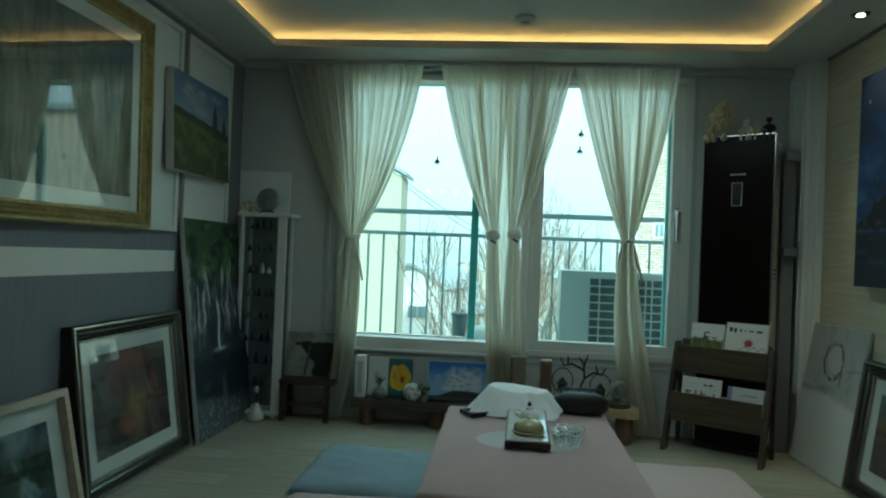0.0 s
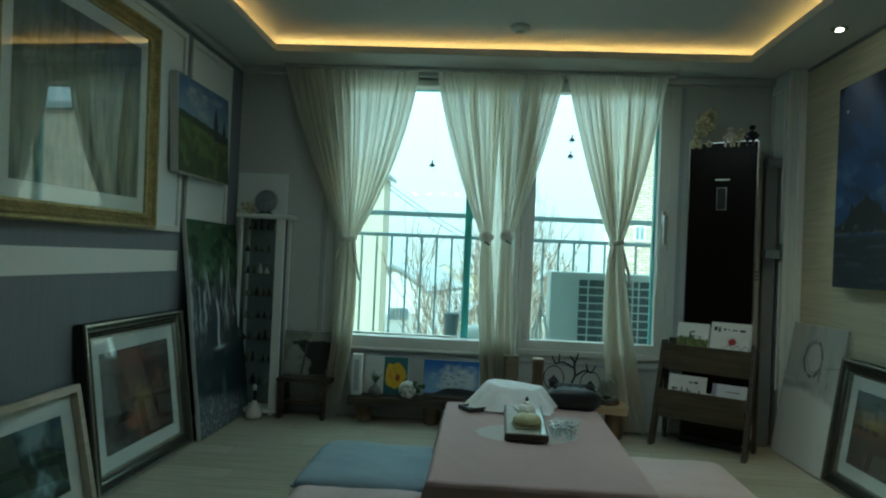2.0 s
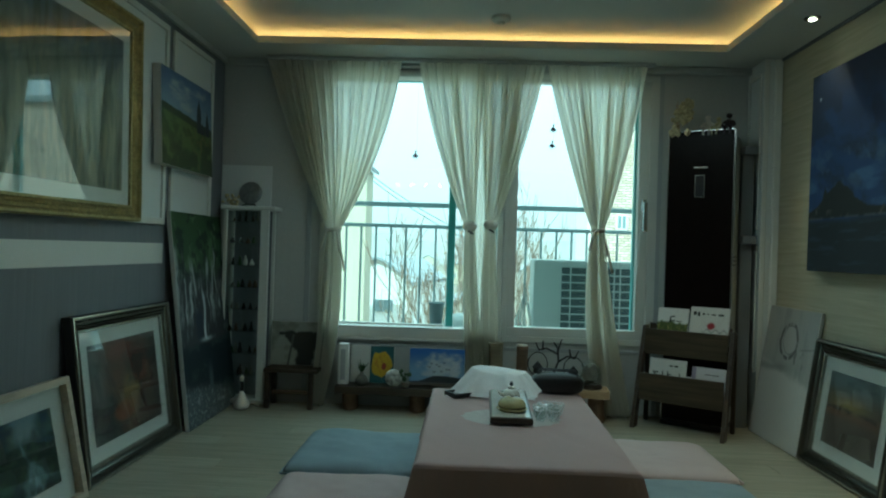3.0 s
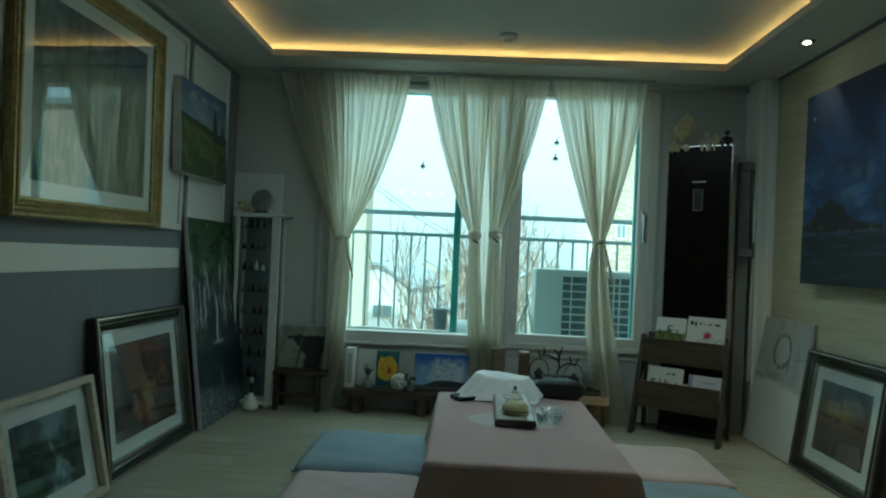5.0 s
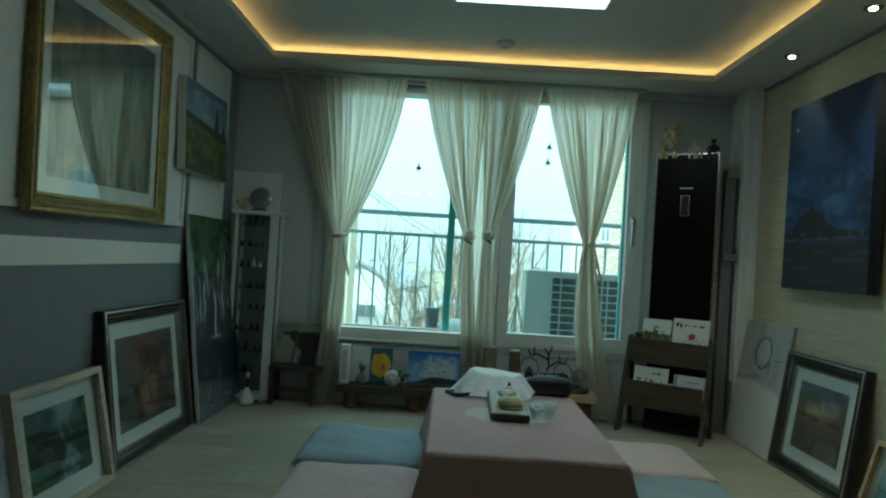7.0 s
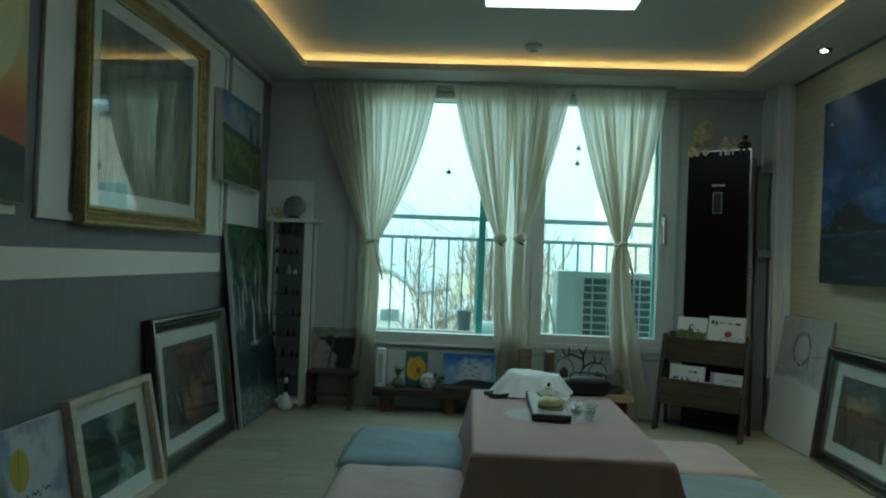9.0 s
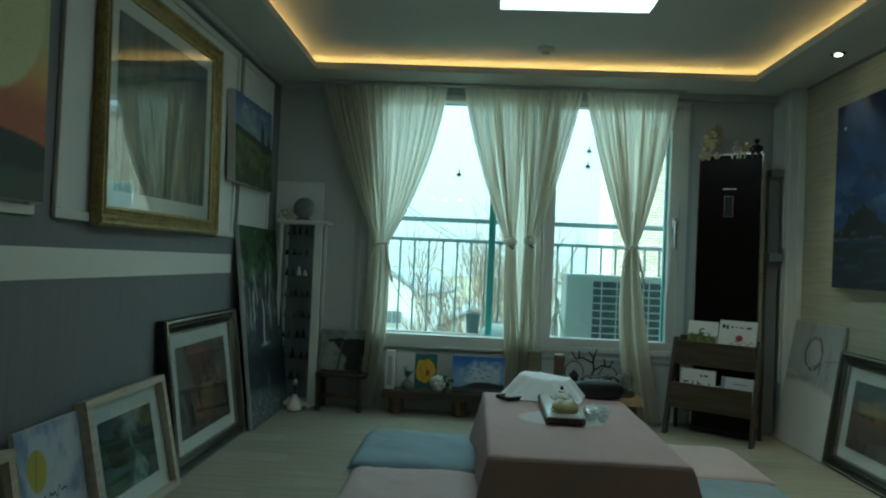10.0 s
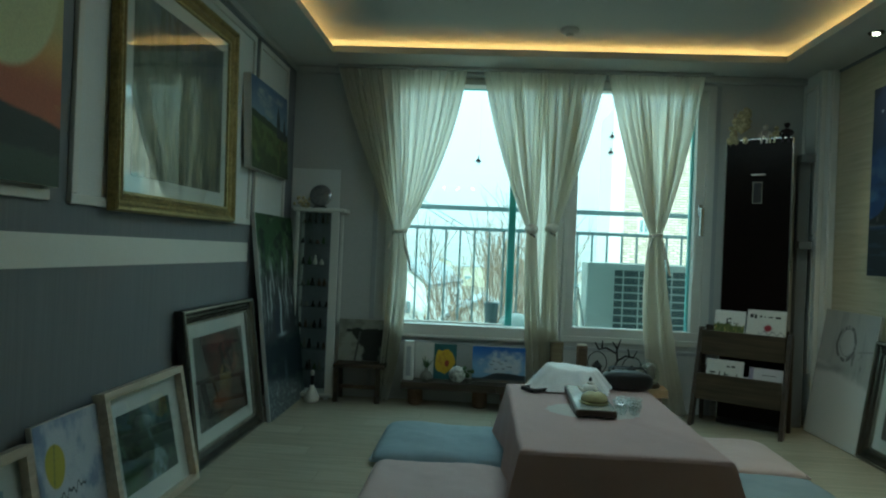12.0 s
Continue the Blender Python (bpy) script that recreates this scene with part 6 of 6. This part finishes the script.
def booklet(label, x, y, z, w, h, fn, lines, tilt, cover=None):
    t = thing("booklet", label, "booklet", rk.matrix_world @ pose(x, y, z, -tilt, 0, 0), group="booklets in the rack")
    part("pages", bx(-w / 2, w / 2, -0.010, 0, 0, h, 0.001), M["paper"], t)
    sheet("cover", w - 0.002, h - 0.002, fn, M["cover_gloss"], t, -0.0115, 0.001, 60)
    for x0, x1, z0, z1 in lines:
        part("text_bar", bx((x0 - 0.5) * w, (x1 - 0.5) * w, -0.0135, -0.012, z0 * h, z1 * h), M["ink"], t)
    return t


booklet("white booklet with a grassy cover photo", -0.095, 0.165, 0.520, 0.190, 0.225, paint_meadow, [(0.46, 0.56, 0.74, 0.78), (0.40, 0.45, 0.60, 0.76), (0.47, 0.57, 0.62, 0.66), (0.62, 0.80, 0.62, 0.64)], 16)
booklet("white booklet with a red blossom on its cover", 0.125, 0.165, 0.520, 0.23, 0.245, paint_blossom, [(0.08, 0.16, 0.78, 0.88), (0.19, 0.25, 0.76, 0.87), (0.32, 0.38, 0.80, 0.85), (0.44, 0.47, 0.80, 0.84), (0.54, 0.66, 0.80, 0.83), (0.72, 0.86, 0.79, 0.84)], 16)
booklet("grey backed booklet behind the white one", 0.115, 0.19, 0.520, 0.25, 0.27, lambda u, v: flat(u, (0.22, 0.23, 0.25)), [], 14)
booklet("white booklet with bold brush lettering", -0.095, 0.082, 0.205, 0.225, 0.225, lambda u, v: flat(u, (0.66, 0.66, 0.64)), [(0.10, 0.26, 0.60, 0.64), (0.14, 0.17, 0.50, 0.60), (0.20, 0.23, 0.47, 0.58), (0.30, 0.46, 0.52, 0.56), (0.36, 0.39, 0.56, 0.66), (0.50, 0.53, 0.48, 0.66), (0.53, 0.62, 0.57, 0.60), (0.66, 0.78, 0.52, 0.55), (0.82, 0.85, 0.49, 0.63), (0.55, 0.64, 0.80, 0.84), (0.68, 0.78, 0.80, 0.85)], 16)
booklet("pale booklet with a lilac spine and sketch", 0.150, 0.082, 0.205, 0.195, 0.20, paint_sketch, [(0.40, 0.80, 0.78, 0.80)], 16)
booklet("small white card in the rack", 0.045, 0.10, 0.205, 0.14, 0.13, lambda u, v: flat(u, (0.55, 0.56, 0.60)), [], 12)

# ---- balcony and outdoors ----
tagged(part("balcony_slab", bx(-3.0, 3.0, NY + 0.2, 5.55, 0.15, 0.30), M["concrete"]), "pale concrete balcony ledge", "balcony", kind="structure")
rl = thing("balcony_railing", "grey green steel balcony railing", "railing")
for z0, z1 in ((1.405, 1.445), (1.235, 1.265), (0.36, 0.385)):
    part("rail", bx(-2.6, 2.6, 5.385, 5.42, z0, z1, 0.006), M["rail"], rl)
for k in range(42):
    x = -2.521 + k * 0.1228
    part("baluster", bx(x - 0.008, x + 0.008, 5.395, 5.411, 0.385, 1.235), M["rail"], rl)
for x in (-2.6, -1.55, 1.38, 2.58):
    part("post", bx(x - 0.02, x + 0.02, 5.38, 5.425, 0.30, 1.405, 0.004), M["rail"], rl)
cu = thing("condenser_unit", "pale outdoor air conditioner unit on the balcony", "condenser", pose(0.46, 5.02, 0.30))
part("casing", bx(0, 0.80, 0.006, 0.30, 0.04, 0.715, 0.012), M["condenser"], cu)
part("coil", bx(0.205, 0.775, -0.002, 0.004, 0.07, 0.665), M["condenser_dark"], cu, "dark finned coil")
for k in range(11):
    z = 0.065 + k * 0.0595
    part("grille_bar", bx(0.20, 0.78, -0.010, -0.003, z, z + 0.010), M["condenser"], cu)
for x in (0.20, 0.273, 0.393, 0.47, 0.60, 0.645, 0.765):
    part("grille_post", bx(x, x + 0.010, -0.013, -0.0105, 0.065, 0.67), M["condenser"], cu)
for x in (0.08, 0.68):
    part("foot", bx(x, x + 0.05, 0.02, 0.28, 0, 0.04), M["rail"], cu)
b = bmesh.new()
for k in range(3):
    tube(b, [(-0.10 + 0.03 * k, 0.06, 0.02), (-0.12 + 0.03 * k, 0.05, 0.25), (-0.06, 0.05, 0.45 + 0.03 * k), (-0.02, 0.06, 0.30), (0.01, 0.08, 0.18)], 0.012, 8)
part("refrigerant_pipe", b, M["trim_white"], cu, "wrapped white pipes", smooth=True)
pt = thing("flower_pot", "dark tapered flower pot on the balcony", "pot", pose(-0.275, 5.12, 0.30))
part("pot_wall", lathe(bmesh.new(), [(0.04, 0), (0.042, 0.1), (0.058, 0.34), (0.066, 0.345), (0.064, 0.355), (0.055, 0.352), (0.042, 0.2)], 24), M["pot"], pt, smooth=True)
bp_ = thing("covered_pot", "rounded grey plastic covered pot on the balcony", "pot", pose(-0.08, 5.05, 0.30))
part("cover", blob(bmesh.new(), (0, 0, 0.14), 0.15, (1, 0.8, 1.0), 3, 0.1, 2), M["condenser"], bp_, smooth=True)

GZ = -9.0
gb = bmesh.new()
for v in bmesh.ops.create_grid(gb, x_segments=40, y_segments=40, size=3000)["verts"]:
    v.co.z = GZ
tagged(part("ground", gb, M["earth"]), "dry winter ground of a valley town", "ground", kind="structure")


def house_box(label, x0, x1, y0, y1, z1, wall_mat, roof, windows, category="house"):
    h = thing("house", label, category)
    part("wall", bx(x0, x1, y0, y1, GZ, z1), wall_mat, h)
    if roof == "gable":
        b = bmesh.new()
        top = z1 + (x1 - x0) * 0.28
        e = 0.35
        prof = [(x0 - e, z1 - 0.1), ((x0 + x1) / 2, top), (x1 + e, z1 - 0.1), (x1 + e, z1 + 0.15), ((x0 + x1) / 2, top + 0.25), (x0 - e, z1 + 0.15)]
        a = [b.verts.new((x, y0 - e, z)) for x, z in prof]
        c = [b.verts.new((x, y1 + e, z)) for x, z in prof]
        for k in range(6):
            b.faces.new((a[k], a[(k + 1) % 6], c[(k + 1) % 6], c[k]))
        b.faces.new((a[0], a[1], a[4], a[5]))
        b.faces.new((a[1], a[2], a[3], a[4]))
        b.faces.new((c[0], c[1], c[4], c[5]))
        b.faces.new((c[1], c[2], c[3], c[4]))
        part("roof", b, M["roof_grey"], h)
        g = bmesh.new()
        v = [g.verts.new(p) for p in ((x0, y0 + 0.02, z1 - 0.12), (x1, y0 + 0.02, z1 - 0.12), ((x0 + x1) / 2, y0 + 0.02, top - 0.05), (x0, y1, z1 - 0.12), (x1, y1, z1 - 0.12), ((x0 + x1) / 2, y1, top - 0.05))]
        g.faces.new(v[:3])
        g.faces.new(v[3:])
        part("gable_wall", g, wall_mat, h)
    else:
        e = 0.2 if roof == "flat" else 0.03
        part("roof", bx(x0 - e, x1 + (0.2 if roof == "flat" else 0.0), y0 - e, y1 + e, z1, z1 + 0.3), M["roof_grey"] if roof == "flat" else M["render_white"], h)
    for wx0, wx1, wz0, wz1 in windows:
        w = part("window", bx(wx0, wx1, y0 - 0.05, y0 + 0.02, wz0, wz1), M["render_white"], h)
        n = 2
        for k in range(n):
            q = (wx1 - wx0 - 0.1) / n
            part("pane", bx(wx0 + 0.05 + k * q + 0.03, wx0 + 0.05 + (k + 1) * q - 0.03, y0 - 0.07, y0 - 0.045, wz0 + 0.08, wz1 - 0.08), M["far_glass"], w)
    return h


# the beige block whose gable end shows beside the first curtain
house_box("tall beige rendered apartment block with a gable roof", -17.0, -6.95, 45, 48, 6.4, M["render_beige"], "gable", [], "apartment block")

# white house with a vaulted roof
vh = thing("house", "white rendered house with a vaulted grey roof", "house")
xc, zp, half, fall = -8.2, 0.1, 3.2, 2.25
prof = [(xc + half * s, zp - fall * abs(s) ** 1.4) for s in np.linspace(-1, 1, 25)]
b = bmesh.new()
f = [b.verts.new((x, 60, z)) for x, z in prof] + [b.verts.new((xc + half, 60, GZ)), b.verts.new((xc - half, 60, GZ))]
k_ = [b.verts.new((v.co.x + 2.6, 72, v.co.z)) for v in f]
b.faces.new(f)
b.faces.new(list(reversed(k_)))
for k in range(len(f)):
    b.faces.new((f[k], f[(k + 1) % len(f)], k_[(k + 1) % len(f)], k_[k]))
part("wall", b, M["render_white"], vh)
b = bmesh.new()
ra = [[b.verts.new((xc + (x - xc) * 1.04 + (2.6 if y > 65 else 0.0), y, z + dz)) for x, z in prof] for y, dz in ((59.6, 0.03), (59.6, 0.3), (72.4, 0.3), (72.4, 0.03))]
for r0, r1 in zip(ra, ra[1:] + ra[:1]):
    for k in range(24):
        b.faces.new((r0[k], r0[k + 1], r1[k + 1], r1[k]))
part("roof", b, M["roof_grey"], vh)
wv = part("window", bx(-8.35, -6.5, 59.92, 60.02, -4.6, -3.35), M["render_white"], vh)
for k in range(2):
    part("pane", bx(-8.27 + k * 0.86, -7.46 + k * 0.86, 59.88, 59.93, -4.5, -3.45), M["far_glass"], wv)
wv = part("window", bx(-9.5, -8.8, 59.92, 60.02, -1.75, -1.15), M["render_white"], vh)
part("pane", bx(-9.43, -8.87, 59.88, 59.93, -1.69, -1.21), M["far_glass"], wv)

# yellow brick block
bb = house_box("yellow brick apartment block with pale bands", 5.2, 12.0, 30, 33, 7.4, M["brick"], "wallcap", [(8.6, 10.2, 2.1, 3.7), (8.6, 10.2, -1.2, 0.4), (6.4, 6.9, 2.2, 2.9)], "apartment block")
part("pilaster", bx(5.15, 5.75, 29.85, 33.03, GZ, 7.39), M["render_white"], bb)
house_box("taller yellow brick apartment block", 12.01, 34.0, 29.5, 44, 7.6, M["brick"], "flat", [(12.3, 13.8, 3.0, 4.5), (19.0, 20.6, 3.0, 4.5), (12.3, 13.8, -0.2, 1.4), (18.0, 19.8, -0.2, 1.5), (23.0, 24.8, 3.2, 4.9), (23.0, 24.8, -0.2, 1.5)], "apartment block")

hr = random.Random(8)
for k in range(22):
    x, y = hr.uniform(-70, 70), hr.uniform(120, 300)
    w = hr.uniform(7, 14)
    house_box("small distant house in the valley town", x, x + w, y, y + 9, GZ + hr.uniform(3, 6.5), M[hr.choice(["render_beige", "concrete", "concrete"])], hr.choice(["gable", "flat"]), [(x + 1, x + 3, GZ + 2, GZ + 3.2)])
house_box("low house with a grey roof behind the tree", -4.2, 3.8, 66, 76, -5.6, M["concrete"], "gable", [(-3.0, -1.4, -7.6, -6.4), (0.5, 2.1, -7.6, -6.4)])


def ridge(y, height, seed):
    b = bmesh.new()
    lo, hi = [], []
    for k in range(121):
        x = -900 + k * 15
        h = height * (0.45 + 0.75 * abs(noise.noise(Vector((x * 0.004, seed, 0)))) + 0.18 * noise.noise(Vector((x * 0.02, seed, 1))))
        lo.append(b.verts.new((x, y - 120, GZ - 1)))
        hi.append((b.verts.new((x, y, GZ + h)), b.verts.new((x, y + 160, GZ - 1))))
    for k in range(120):
        b.faces.new((lo[k], lo[k + 1], hi[k + 1][0], hi[k][0]))
        b.faces.new((hi[k][0], hi[k + 1][0], hi[k + 1][1], hi[k][1]))
    return b


# the haze over the hills is only in their colour
tagged(part("backdrop_hills", ridge(620, 42, 2.0), M["hill"], smooth=True), "wooded hills with distance haze mixed into their grey", "hills", kind="structure")


def bare_tree(x, y, tall, seed, leafy):
    q = random.Random(seed)
    t = thing("bare_tree", "leafless winter tree with a few brown leaves", "tree", pose(x, y, GZ), group="winter trees")
    tr_, cr, lv = bmesh.new(), bmesh.new(), bmesh.new()

    def grow(p, d, ln, r, depth):
        pts, rad = [p], [r]
        for s in range(3):
            d = (d + Vector((q.uniform(-1, 1), q.uniform(-1, 1), q.uniform(-0.2, 0.9))) * 0.16).normalized()
            p = p + d * ln / 3
            pts.append(p)
            rad.append(r * (1 - 0.10 * (s + 1)))
        tube(tr_ if depth == 0 else cr, pts, rad, 6 if depth < 2 else 3)
        if depth >= 6:
            if q.random() < leafy * (p.z < tall * 0.93):
                blob(lv, p, q.uniform(0.015, 0.032), (1, 1, 0.6), 1, 0.8, q.random() * 9)
            return
        for _ in range(3 if depth < 4 else 2):
            s = Vector((q.uniform(-1, 1), q.uniform(-1, 1), q.uniform(0.0, 1.1)))
            grow(pts[q.choice((2, 3))], (d * 1.3 + s * 0.65).normalized(), tall * 0.20 if depth == 0 else ln * q.uniform(0.66, 0.84), max(rad[-1] * 0.76, 0.009), depth + 1)

    grow(Vector((0, 0, 0)), Vector((0, 0, 1)), tall * 0.50, tall * 0.010, 0)
    part("trunk", tr_, M["twig"], t)
    part("crown", cr, M["twig"], t, recalc=False)
    if len(lv.verts):
        part("brown_leaves", lv, M["dry_leaf"], t, recalc=False)


bare_tree(0.95, 18, 12.3, 4, 0.5)
bare_tree(-1.3, 21, 10.8, 9, 0.9)
bare_tree(0.7, 24, 11.6, 14, 0.2)
bare_tree(3.2, 34, 9.6, 21, 0.9)

for k, (z0, z1) in enumerate(((5.9, 1.6), (5.6, 1.1))):
    pts = [(-6.6 + 9 * s, 44.9 + 10 * s, z0 + (z1 - z0) * s - 2.0 * s * (1 - s)) for s in np.linspace(0, 1, 14)]
    tagged(part("overhead_cable", tube(bmesh.new(), pts, 0.035, 4), M["rail"]), "thin dark overhead cable", "cable", group="overhead cables")

# ---- floor of separate laminate boards ----
fl_ = tagged(part("floor", bx(WX, EX, SY, NY, -0.06, -0.012), M["floor_gap"]), "pale oak laminate floor", "floor", kind="structure")
BW, BL = 0.125, 1.22
board = bx(0.0008, BL - 0.0008, 0.0006, BW - 0.0006, -0.012, 0.0, 0.0012)
bmesh.ops.recalc_face_normals(board, faces=board.faces)
bme = bpy.data.meshes.new("plank")
board.to_mesh(bme)
board.free()
bme.materials.append(M["plank"])
row = 0
y = SY
while y < NY - 0.01:
    x = WX - (0.37 * row % 1.0) * BL
    while x < EX:
        x0, x1, y1 = max(x, WX), min(x + BL, EX), min(y + BW, NY)
        if x1 - x0 > 0.02:
            if x0 == x and x1 == x + BL and y1 == y + BW:
                me_ = bme
            else:
                c_ = bx(x0 - x + 0.0008, x1 - x - 0.0008, 0.0006, y1 - y - 0.0006, -0.012, 0.0, 0.001)
                bmesh.ops.recalc_face_normals(c_, faces=c_.faces)
                me_ = bpy.data.meshes.new("plank")
                c_.to_mesh(me_)
                c_.free()
                me_.materials.append(M["plank"])
            o = new("plank", me_)
            o.parent = fl_
            o.location = (x, y, 0)
        x += BL
    row += 1
    y += BW
